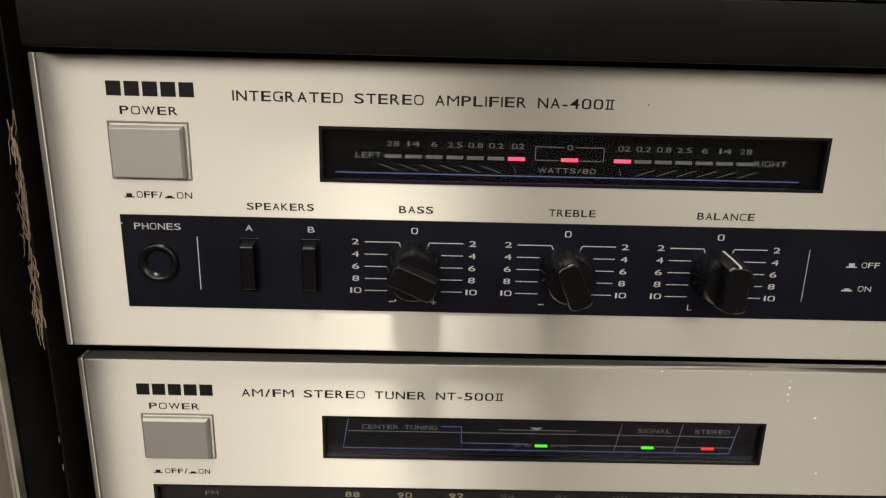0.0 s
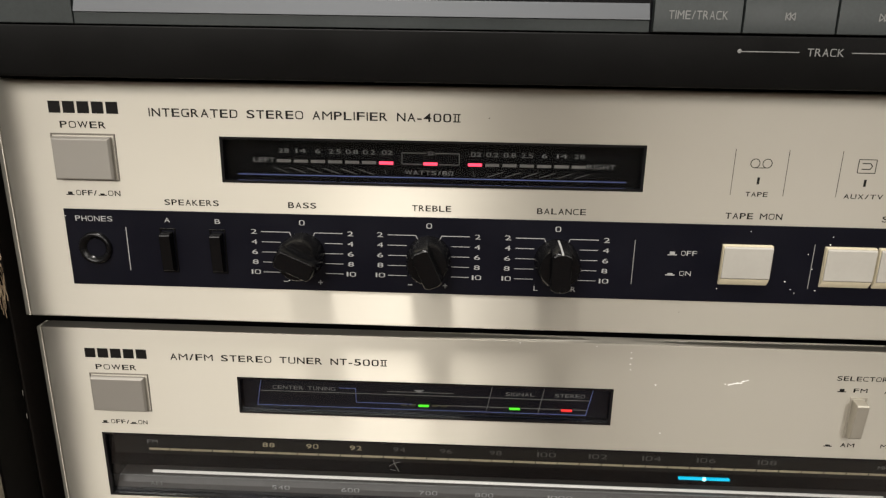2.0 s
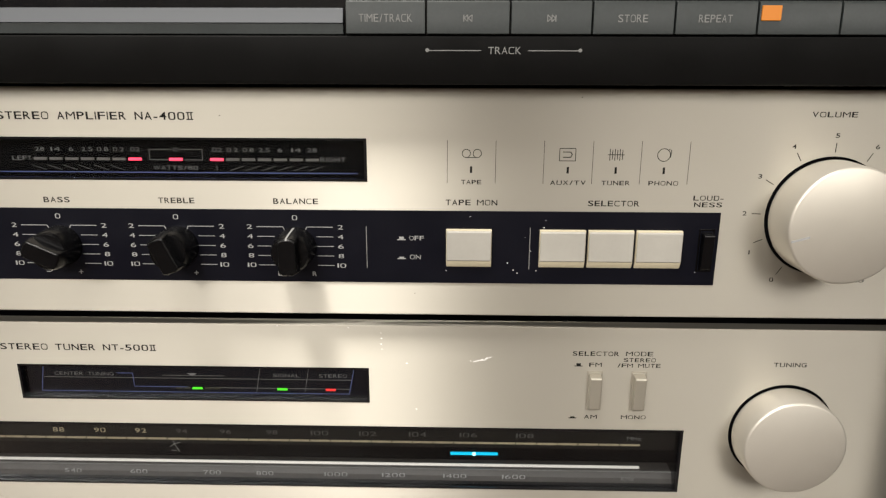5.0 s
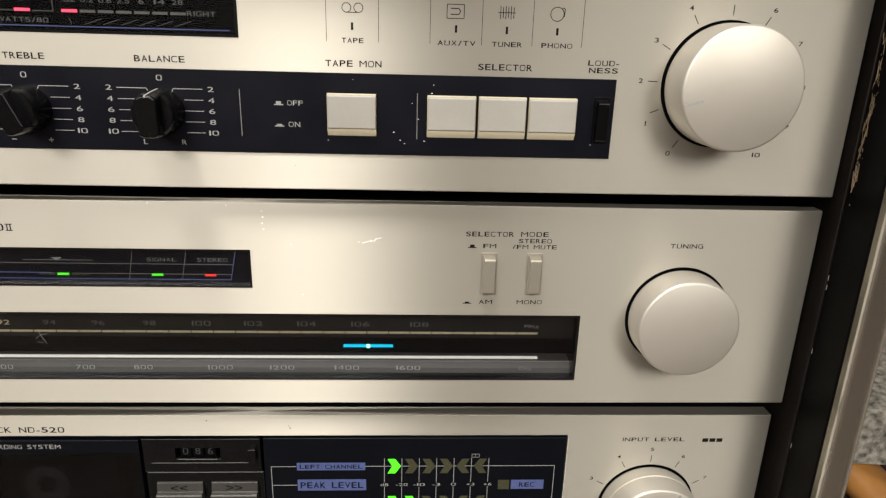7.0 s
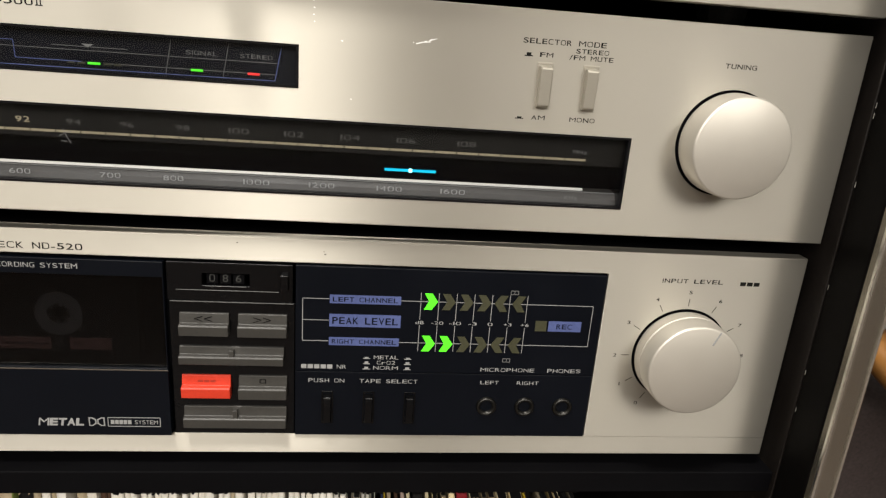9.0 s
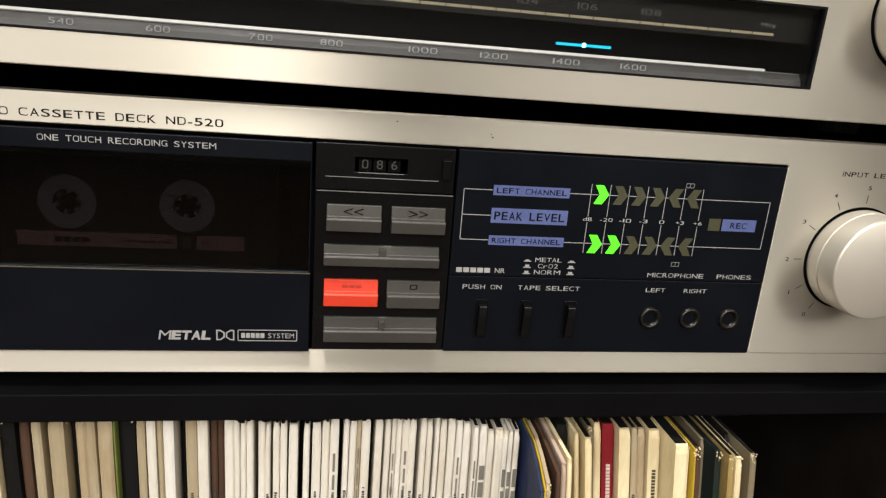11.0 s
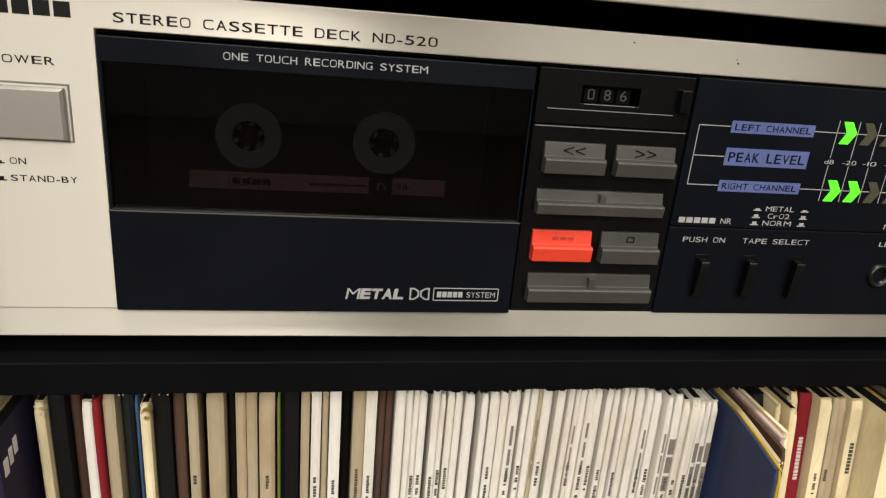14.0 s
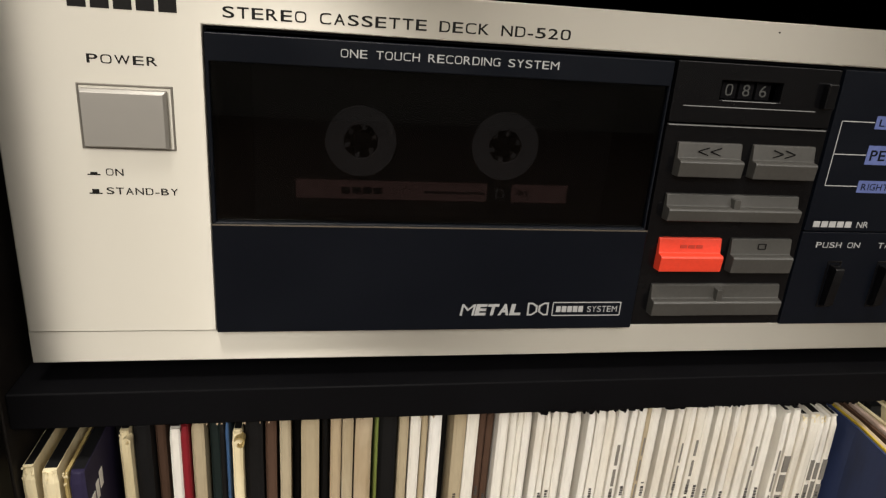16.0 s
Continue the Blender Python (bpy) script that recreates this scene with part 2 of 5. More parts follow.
def plate(x0, x1, y0, y1, z0, z1, holes=()):
    """A slab with square holes right through it."""
    xs = sorted({x0, x1, *(h[0] for h in holes), *(h[1] for h in holes)})
    zs = sorted({z0, z1, *(h[2] for h in holes), *(h[3] for h in holes)})
    solid = {(i, k) for i in range(len(xs) - 1) for k in range(len(zs) - 1)
             if not any(h[0] < (xs[i] + xs[i + 1]) / 2 < h[1] and h[2] < (zs[k] + zs[k + 1]) / 2 < h[3] for h in holes)}
    bm, seen = bmesh.new(), {}

    def v(i, y, k):
        if (i, y, k) not in seen:
            seen[i, y, k] = bm.verts.new(V(xs[i], y, zs[k]))
        return seen[i, y, k]

    for i, k in solid:
        for y in (y0, y1):
            bm.faces.new([v(i, y, k), v(i + 1, y, k), v(i + 1, y, k + 1), v(i, y, k + 1)])
        for (di, dk), a, b in (((-1, 0), (i, k), (i, k + 1)), ((1, 0), (i + 1, k), (i + 1, k + 1)), ((0, -1), (i, k), (i + 1, k)), ((0, 1), (i, k + 1), (i + 1, k + 1))):
            if (i + di, k + dk) not in solid:
                bm.faces.new([v(a[0], y0, a[1]), v(b[0], y0, b[1]), v(b[0], y1, b[1]), v(a[0], y1, a[1])])
    bmesh.ops.recalc_face_normals(bm, faces=bm.faces)
    return bm


def sweep(profile, x0, x1):
    """A profile of (y, z) carried along x."""
    bm = bmesh.new()
    a = [bm.verts.new(V(x0, y, z)) for y, z in profile]
    b = [bm.verts.new(V(x1, y, z)) for y, z in profile]
    n = len(profile)
    for i in range(n):
        bm.faces.new([a[i], a[(i + 1) % n], b[(i + 1) % n], b[i]])
    bm.faces.new(a)
    bm.faces.new(b)
    bmesh.ops.recalc_face_normals(bm, faces=bm.faces)
    return bm


def prism(outline, y0, y1, bm=None):
    """An outline of (x, z) given depth."""
    bm = bm or bmesh.new()
    a = [bm.verts.new(V(x, y0, z)) for x, z in outline]
    b = [bm.verts.new(V(x, y1, z)) for x, z in outline]
    n = len(outline)
    for i in range(n):
        bm.faces.new([a[i], a[(i + 1) % n], b[(i + 1) % n], b[i]])
    bm.faces.new(a)
    bm.faces.new(b)
    bmesh.ops.recalc_face_normals(bm, faces=bm.faces)
    return bm


def lathe(cx, cz, profile, n=64, bm=None):
    """A turned shape about an axis that points out of the front: profile of (radius, y)."""
    bm = bm or bmesh.new()
    rings = []
    for r, y in profile:
        if r < 0.01:
            rings.append([bm.verts.new(V(cx, y, cz))])
        else:
            rings.append([bm.verts.new(V(cx + r * math.cos(2 * math.pi * i / n), y, cz + r * math.sin(2 * math.pi * i / n))) for i in range(n)])
    for a, b in zip(rings, rings[1:]):
        for i in range(n):
            q = [a[i % len(a)], a[(i + 1) % len(a)], b[(i + 1) % len(b)], b[i % len(b)]]
            q = list(dict.fromkeys(q))
            if len(q) > 2:
                bm.faces.new(q)
    bmesh.ops.recalc_face_normals(bm, faces=bm.faces)
    return bm


def stroke(points, w, y, bm=None):
    """A printed line of width w through (x, z) points, as thin raised ink."""
    bm = bm or bmesh.new()
    for (ax, az), (bx, bz) in zip(points, points[1:]):
        d = math.hypot(bx - ax, bz - az) or 1
        nx, nz = -(bz - az) / d * w / 2, (bx - ax) / d * w / 2
        prism([(ax + nx, az + nz), (bx + nx, bz + nz), (bx - nx, bz - nz), (ax - nx, az - nz)], y - 0.05, y + 0.02, bm)
    return bm


GLYPHS = {}
ROUND = {"O": (1, 1), "0": (1, 1), "C": (1, 1), "G": (1, 1), "Q": (1, 1), "D": (0, 1), "U": (-1, 1)}


def glyph(ch, heavy):
    """One letter of the built-in font in a unit cell, its bowls squared off; gives points, faces and its own width."""
    if (ch, heavy) in GLYPHS:
        return GLYPHS[ch, heavy]
    if ch == "\u2161":
        pts, faces = [], []
        for a, b, c, d in ((0.0, 1.0, 0.0, 0.13), (0.0, 1.0, 0.87, 1.0), (0.18, 0.36, 0.13, 0.87), (0.64, 0.82, 0.13, 0.87)):
            faces.append(tuple(range(len(pts), len(pts) + 4)))
            pts += [(a, c), (b, c), (b, d), (a, d)]
        GLYPHS[ch, heavy] = (np.array(pts), faces, 0.85)
        return GLYPHS[ch, heavy]
    cu = bpy.data.curves.new("lettering", "FONT")
    cu.body, cu.resolution_u, cu.offset = ch, 4, 0.0 if ch in "M1" else heavy + (0.014 if ch in ROUND else 0.0)
    tmp = bpy.data.objects.new("lettering", cu)
    me = bpy.data.meshes.new_from_object(tmp)
    bpy.data.objects.remove(tmp)
    co = np.array([v.co for v in me.vertices])[:, :2]
    faces = [tuple(p.vertices) for p in me.polygons]
    bpy.data.meshes.remove(me)
    lo, hi = co.min(0), co.max(0)
    if ch in "-.,+zr":
        lo[1], hi[1] = 0.0, 0.70
    u = (co - lo) / (hi - lo)
    if ch in ROUND:
        side = ROUND[ch][0]
        c = u * 2 - 1
        q = np.sign(c) * np.abs(c) ** 0.62
        if side == 0:
            q[:, 0] = np.where(c[:, 0] > 0, q[:, 0], c[:, 0])
        if side == -1:
            q[:, 0] = np.where(c[:, 1] < 0, q[:, 0], c[:, 0])
            q[:, 1] = np.where(c[:, 1] < 0, q[:, 1], c[:, 1])
        u = (q + 1) / 2
    cell = {"I": 0.16, "1": 0.24, ".": 0.16, "-": 0.5, "/": 0.62, "M": 1.15, "W": 1.3, " ": 0.6, "N": 1.0}.get(ch, 0.92)
    GLYPHS[ch, heavy] = (u, faces, cell)
    return GLYPHS[ch, heavy]


def words(text, x0, x1, base, cap, y, material, parent, heavy=0.011, label="", gap=0.21, slant=0.0):
    """Printed wide lettering that spans x0 to x1, stands on base and is cap high."""
    if material in (WHITE, DIMWHITE, UNLIT_PRINT, COUNTER) and heavy < 0.02:
        heavy = 0.0
    at, laid = 0.0, []
    for ch in text:
        if ch == " ":
            at += 0.86
            continue
        u, faces, cell = glyph(ch, heavy)
        laid.append((at, u, faces, cell))
        at += cell + gap
    total, pts, polys = at - gap, [], []
    for off, u, faces, cell in laid:
        n = len(pts)
        pts += [V(x0 + (off + p[0] * cell) / total * (x1 - x0) + slant * (p[1] - 0.5) * cap, y - 0.05, base + p[1] * cap) for p in u]
        polys += [tuple(i + n for i in f) for f in faces]
    me = bpy.data.meshes.new("lettering")
    me.from_pydata(pts, [], polys)
    me.materials.append(material)
    ob = new("lettering", me)
    ob.parent = parent
    ob.matrix_parent_inverse = Matrix.Translation(-parent.location)
    return tagged(ob, label)


def bars(x0, x1, base, cap, y, n, material, parent, slant=0.0, name="printed_mark", label=""):
    """Plain blocks in place of a mark that is not lettered."""
    bm, w = bmesh.new(), (x1 - x0) / n
    for i in range(n):
        a, b = x0 + i * w, x0 + (i + 0.82) * w
        prism([(a, base), (b, base), (b + slant, base + cap), (a + slant, base + cap)], y - 0.06, y + 0.02, bm)
    return part(name, bm, material, parent, label)


def push_icon(x, z, pressed, y, material, parent, s=1.0):
    """The small button symbol: a base line with a high or a low block on it."""
    h = 0.7 if pressed else 1.3
    bm = prism([(x, z), (x + 4.0 * s, z), (x + 4.0 * s, z + 0.45 * s), (x, z + 0.45 * s)], y - 0.05, y + 0.02)
    prism([(x + 0.9 * s, z + 0.4 * s), (x + 3.1 * s, z + 0.4 * s), (x + 3.1 * s, z + (0.4 + h) * s), (x + 0.9 * s, z + (0.4 + h) * s)], y - 0.05, y + 0.02, bm)
    return part("button_symbol", bm, material, parent)


def specks(spots, y, size, material, parent, name="paint_fleck"):
    for n, (x, z) in enumerate(spots):
        s = size * (0.6 + 0.5 * ((n * 37) % 10) / 10)
        bm = prism([(x - s, z), (x - 0.2 * s, z + 0.6 * s), (x + s, z + 0.3 * s), (x + 0.4 * s, z - 0.7 * s)], y - 0.08, y + 0.02)
        part(name, bm, material, parent)


# ---------------------------------------------------------------- room
def room():
    def slab(name, label, lo, hi, mat):
        bm = bmesh.new()
        c = [bm.verts.new((x, y, z)) for x in (lo[0], hi[0]) for y in (lo[1], hi[1]) for z in (lo[2], hi[2])]
        for q in ((0, 1, 3, 2), (4, 6, 7, 5), (0, 4, 5, 1), (2, 3, 7, 6), (0, 2, 6, 4), (1, 5, 7, 3)):
            bm.faces.new([c[i] for i in q])
        bmesh.ops.recalc_face_normals(bm, faces=bm.faces)
        tagged(part(name, bm, mat, None), label, "room", kind="structure")

    slab("floor", "brown wooden floor of the room", (-2.0, -2.8, -0.1), (2.4, 0.6, 0.0), WOODFLOOR)
    slab("ceiling", "white painted room ceiling", (-2.0, -2.8, 2.4), (2.4, 0.6, 2.5), CEIL)
    slab("wall_north", "warm painted wall behind the cabinet", (-2.0, 0.6, 0.0), (2.4, 0.7, 2.4), PLASTER)
    slab("wall_south", "warm painted plain wall", (-2.0, -2.9, 0.0), (2.4, -2.8, 2.4), PLASTER)
    slab("wall_west", "warm painted plain wall", (-2.1, -2.9, 0.0), (-2.0, 0.7, 2.4), PLASTER)
    slab("wall_east", "warm painted plain wall", (2.4, -2.9, 0.0), (2.5, 0.7, 2.4), PLASTER)


room()


# ---------------------------------------------------------------- cabinet
def splinters(parent, x, spread, zs, seed, side):
    """Torn fibres along a chipped board edge, each a thin bent strand."""
    rng, bm = random.Random(seed), bmesh.new()
    for z in zs:
        for _ in range(7):
            px, py, pz = x + rng.uniform(-0.5, 0.5), rng.uniform(-3.0, -0.5), z + rng.uniform(-4, 4)
            dx, dz, r = rng.uniform(-0.25, 0.8) * side * spread * 0.5, rng.choice((-1, 1)) * rng.uniform(0.8, 3.0), rng.uniform(0.06, 0.17)
            prev = None
            for k in range(5):
                c = (px + dx * k / 4 + rng.uniform(-0.35, 0.35), py - 0.4 * k, pz + dz * k + rng.uniform(-0.5, 0.5))
                ring = [bm.verts.new(V(c[0] + r * math.cos(a), c[1] + r * math.sin(a), c[2])) for a in (0, 2.1, 4.2)]
                if prev:
                    for i in range(3):
                        bm.faces.new([prev[i], prev[(i + 1) % 3], ring[(i + 1) % 3], ring[i]])
                prev = ring
    part("torn_fibre", bm, FIBRE, parent, "torn brown board fibres", kind="stuff")


def cabinet():
    c = thing("stereo_cabinet", "black laminated stereo rack with chipped edges and metal trim", "cabinet", (220, 200, -700))
    for name, x0, x1 in (("side_panel", -18, -6.2), ("side_panel", 446, 458)):
        part(name, box(x0, x1, 1.0, 420, -698, 260), BROWNBOARD, c, "dark brown board with a scuffed face", bevel=0.5)
        part("front_edging", box(x0, x1, -19.0, 0.6, -698, 260), BOARD, c, "glossy black edge board", bevel=1.2)
    for x0, x1 in ((-17.4, -6.4), (446.2, 457.4)):
        prof = [(x0, -19.2), (x0 + 0.4, -21.6), (x0 + 2.4, -22.6), (x1 - 2.4, -22.6), (x1 - 0.4, -21.6), (x1, -19.2)]
        bm = bmesh.new()
        lo = [bm.verts.new(V(x, y, -698)) for x, y in prof]
        hi = [bm.verts.new(V(x, y, 260)) for x, y in prof]
        for i in range(6):
            bm.faces.new([lo[i], lo[(i + 1) % 6], hi[(i + 1) % 6], hi[i]])
        bm.faces.new(lo), bm.faces.new(hi)
        bmesh.ops.recalc_face_normals(bm, faces=bm.faces)
        strip = part("metal_trim", bm, CHROME, c, "worn grey metal edge strip")
        # Raised beads in brighter metal paint the highlight lines along the trim.
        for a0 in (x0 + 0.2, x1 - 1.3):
            part("trim_bead", box(a0, a0 + 1.1, -23.3, -21.4, -698, 260), BEAD_GLINT, strip, "raised metal edge, coloured bright for its highlight", bevel=0.4)
    part("shelf", box(-6.0, 445.8, 3.0, 410, -301.6, -290.5), MATT, c, "black laminated shelf board with chipped edge", bevel=0.6)
    part("bottom_board", box(-6.0, 445.8, 3.0, 410, -650, -632), MATT, c, bevel=0.6)
    part("top_board", box(-6.0, 445.8, 3.0, 410, 240, 258), MATT, c, bevel=0.6)
    part("back_board", box(-6.0, 445.8, 410.5, 419, -698, 258), VOID, c)
    part("plinth", box(-6.0, 445.8, 12, 30, -698, -650.4), MATT, c)
    splinters(c, -5.6, 4.2, (-18, -26, -33, -39, -45, -51, -56, -61, -66, -70, -74), 3, 1)
    splinters(c, 446.4, 3.0, (-22, -34, -41, -47, -52, -57, -62, -66, -71, -76), 8, -1)
    rng = random.Random(4)
    # Dark ragged fringe paints the sleeve tops' shade under the shelf edge.
    for a0, a1, deep in ((142, 176, 1.9), (184, 212, 1.2), (222, 262, 1.6), (262, 350, 1.2)):
        bm, x = bmesh.new(), a0
        while x < a1:
            w, h = rng.uniform(0.4, 3.0), deep * rng.uniform(0.3, 1.0)
            prism([(x, -301.7), (x + w, -301.7), (x + w * rng.uniform(0.5, 1.0), -301.7 - h), (x + w * rng.uniform(0.0, 0.4), -301.7 - h * rng.uniform(0.5, 1.0))], 4.0, 5.2, bm)
            x += w * rng.uniform(0.6, 1.0)
        part("torn_veneer", bm, MATT, c, "black ragged fringe put for the shaded, frayed sleeve tops", kind="stuff")
    for _ in range(12):
        x = rng.uniform(44, 112)
        w = rng.uniform(0.2, 0.6)
        part("chip", box(x, x + w, 2.7, 3.6, -301.8, -301.75 + rng.uniform(0.1, 0.3)), FIBRE, c)
    for x, z in ((445.6, -118), (445.7, -122), (445.6, -150), (445.7, -195), (445.6, -236), (-5.9, -118), (-5.9, -128), (445.7, -255)):
        part("scuff", box(x - 0.1, x + 0.1, -0.9, -0.7, z, z + 2.2), REEL, c)
    return c


cabinet()
# ---------------------------------------------------------------- shared hi-fi pieces
def crease(me, angle=32):
    """Smooth faces, with the edges that turn sharply kept crisp."""
    bm = bmesh.new()
    bm.from_mesh(me)
    for f in bm.faces:
        f.smooth = True
    for e in bm.edges:
        e.smooth = len(e.link_faces) == 2 and e.calc_face_angle(0) < radians(angle)
    bm.to_mesh(me)
    bm.free()


def case(unit, y, z0, z1, feet):
    """The sheet-metal box behind a front, on four rubber feet."""
    part("case", box(4, 436, y + 24, y + 300, z0 + 1.5, z1 - 1.0), MATT, unit, "matt black sheet metal case", bevel=0.8)
    part("chassis_frame", plate(4, 436, y + 7, y + 23.8, z0 + 1.5, z1 - 1.0, [(8, 432, z0 + 4, z1 - 4)]), MATT, unit, "matt black sheet metal frame")
    for x in (45, 395):
        for d in (40, 270):
            bm = bmesh.new()
            bmesh.ops.create_cone(bm, cap_ends=True, segments=20, radius1=0.010, radius2=0.011, depth=(feet + 1.5) / 1000, matrix=Matrix.Translation(V(x, y + d, z0 + 1.5 - (feet + 1.5) / 2)))
            part("foot", bm, RUBBER, unit)


def power_button(unit, x0, x1, z0, z1, y):
    """A bevelled metal key that stands a little proud in a thin frame, with a dark gap round it."""
    well = part("button_frame", plate(x0, x1, y - 0.25, y + 4, z0, z1, [(x0 + 0.55, x1 - 0.55, z0 + 0.5, z1 - 0.55)]), BUTTONRIM, unit, "thin dull metal frame", bevel=0.15)
    part("button_well", box(x0 + 0.55, x1 - 0.55, y + 3.0, y + 3.9, z0 + 0.5, z1 - 0.55), VOID, well)
    a, b, c, d, f, e = x0 + 0.85, x1 - 1.35, z0 + 0.6, z1 - 1.15, y - 1.9, 0.75
    bm = bmesh.new()
    rows = [[bm.verts.new(V(*p)) for p in ring] for ring in (
        ((a, y + 3, c), (b, y + 3, c), (b, y + 3, d), (a, y + 3, d)),
        ((a, f + e, c), (b, f + e, c), (b, f + e, d), (a, f + e, d)),
        ((a + 0.25, f, c + 0.3), (b - e, f, c + 0.3), (b - e, f, d - e), (a + 0.25, f, d - e)))]
    for r0, r1 in zip(rows, rows[1:]):
        for k in range(4):
            bm.faces.new([r0[k], r0[(k + 1) % 4], r1[(k + 1) % 4], r1[k]])
    bm.faces.new(rows[0]), bm.faces.new(rows[-1])
    bmesh.ops.recalc_face_normals(bm, faces=bm.faces)
    part("power_button", bm, ALU_BUTTON, unit, "square satin grey metal push button", bevel=0.15)


def knob(unit, name, cx, cz, y, r, depth, groove=0.0, mark=None, label="large turned aluminium knob"):
    part("knob_recess", lathe(cx, cz, [(0, y - 0.06), (r + 0.9, y - 0.06), (r + 1.0, y + 0.02)], 72), VOID, unit, smooth=False)
    prof = [(0, y + 0.5), (r - 0.4, y + 0.5), (r - 0.4, y - 0.8), (r, y - 1.2)]
    if groove:
        g = y - depth * groove
        prof += [(r, g + 0.5), (r - 0.5, g + 0.25), (r - 0.5, g - 0.25), (r - 0.1, g - 0.5)]
    prof += [(r - 0.3, y - depth + 0.9), (r - 0.6, y - depth + 0.35), (r - 1.2, y - depth), (0, y - depth + 0.15)]
    k = part(name, lathe(cx, cz, prof, 96), ALU_KNOB, unit, label)
    crease(k.data)
    if mark is not None:
        a = radians(mark)
        p0, p1 = (cx + math.sin(a) * (r - 7.5), cz + math.cos(a) * (r - 7.5)), (cx + math.sin(a) * (r - 1.0), cz + math.cos(a) * (r - 1.0))
        part("pointer_line", stroke([p0, p1], 0.8, y - depth - 0.02), WHITE, k)
    return k


def dial_ticks(unit, cx, cz, r0, r1, angles, y, labels, rl):
    for a in angles:
        s, c = math.sin(radians(a)), math.cos(radians(a))
        part("tick_mark", stroke([(cx + s * r0, cz + c * r0), (cx + s * r1, cz + c * r1)], 0.28, y), INK, unit)
    for a, t in labels:
        x, z = cx + math.sin(radians(a)) * rl, cz + math.cos(radians(a)) * rl
        w = 0.75 * len(t) if t != "1" else 0.22
        words(t, x - w, x + w, z - 0.8, 1.6, y, INK, unit)


def lever(unit, cx, z0, z1, y, w, mat, slot, out=4.5, name="slide_switch"):
    s = part(name, plate(cx - w / 2 - 0.7, cx + w / 2 + 0.7, y - 0.2, y + 3, z0 - 0.7, z1 + 0.7, [(cx - w / 2, cx + w / 2, z0, z1)]), slot, unit, bevel=0.15)
    prof = [(y + 2.5, z0 + 0.2), (y + 2.5, z1 - 0.2), (y - out * 0.9, z1 - 0.8), (y - out, z1 - 1.4), (y - out * 0.75, z0 + 1.0), (y - out * 0.5, z0 + 0.2)]
    part("lever", sweep(prof, cx - w / 2 + 0.25, cx + w / 2 - 0.25), mat, s, bevel=0.3)
    return s


def jack(unit, cx, cz, y, r, ring):
    h = 0.56 * r
    j = part("socket", lathe(cx, cz, [(r + 0.6, y), (r + 0.4, y - 1.0), (r - 0.1, y - 1.5), (r - 0.8, y - 1.3), (h + 0.5, y - 0.3), (h, y + 0.6), (h, y + 8), (0, y + 8)], 40), ring, unit, "round headphone socket", smooth=True)
    part("socket_hole", lathe(cx, cz, [(h - 0.02, y + 1.6), (0, y + 1.6)], 32), VOID, j)
    return j


# ---------------------------------------------------------------- integrated amplifier
def tone_knob(unit, cx, cz, angle, y=0.0):
    k = part("tone_knob", lathe(cx, cz, [(0, y), (7.8, y), (7.8, y - 2.0), (7.3, y - 9.0), (6.6, y - 10.2), (0, y - 10.6)], 48), BLACK, unit, "black moulded tone control knob")
    crease(k.data)
    a = radians(angle)

    def turn(u, v):
        return V(cx + u * math.cos(a) + v * math.sin(a), 0, cz - u * math.sin(a) + v * math.cos(a))

    bm, rows = bmesh.new(), []
    for d, w, up, dn in ((1.0, 7.4, 7.9, 7.9), (9.0, 7.0, 7.5, 7.5), (14.4, 6.6, 6.9, 7.0), (15.0, 6.0, 6.4, 6.6)):
        row = []
        for u, v in ((-w / 2, -dn + 0.9), (-w / 4, -dn), (w / 4, -dn), (w / 2, -dn + 0.9), (w / 2, up - 0.9), (w / 4, up), (-w / 4, up), (-w / 2, up - 0.9)):
            p = turn(u, v)
            p.y = (y - d) / 1000
            row.append(bm.verts.new(p))
        rows.append(row)
    for r0, r1 in zip(rows, rows[1:]):
        for i in range(8):
            bm.faces.new([r0[i], r0[(i + 1) % 8], r1[(i + 1) % 8], r1[i]])
    bm.faces.new(rows[0]), bm.faces.new(rows[-1])
    bmesh.ops.recalc_face_normals(bm, faces=bm.faces)
    part("grip", bm, BLACK, k, bevel=0.35, segments=3)
    if angle:
        return k
    bm, rows = bmesh.new(), []
    for d, v in ((2.5, 7.95), (9.0, 7.5), (14.4, 6.9), (14.95, 6.4)):
        row = []
        for u, lift in ((-0.32, 0.0), (0.32, 0.0), (0.32, 0.16), (-0.32, 0.16)):
            p = turn(u, v - 0.1 + lift)
            p.y = (y - d - lift * 0.5) / 1000
            row.append(bm.verts.new(p))
        rows.append(row)
    for r0, r1 in zip(rows, rows[1:]):
        for i in range(4):
            bm.faces.new([r0[i], r0[(i + 1) % 4], r1[(i + 1) % 4], r1[i]])
    bm.faces.new(rows[0]), bm.faces.new(rows[-1])
    bmesh.ops.recalc_face_normals(bm, faces=bm.faces)
    part("pointer_line", bm, WHITE, k, "white pointer line")
    return k


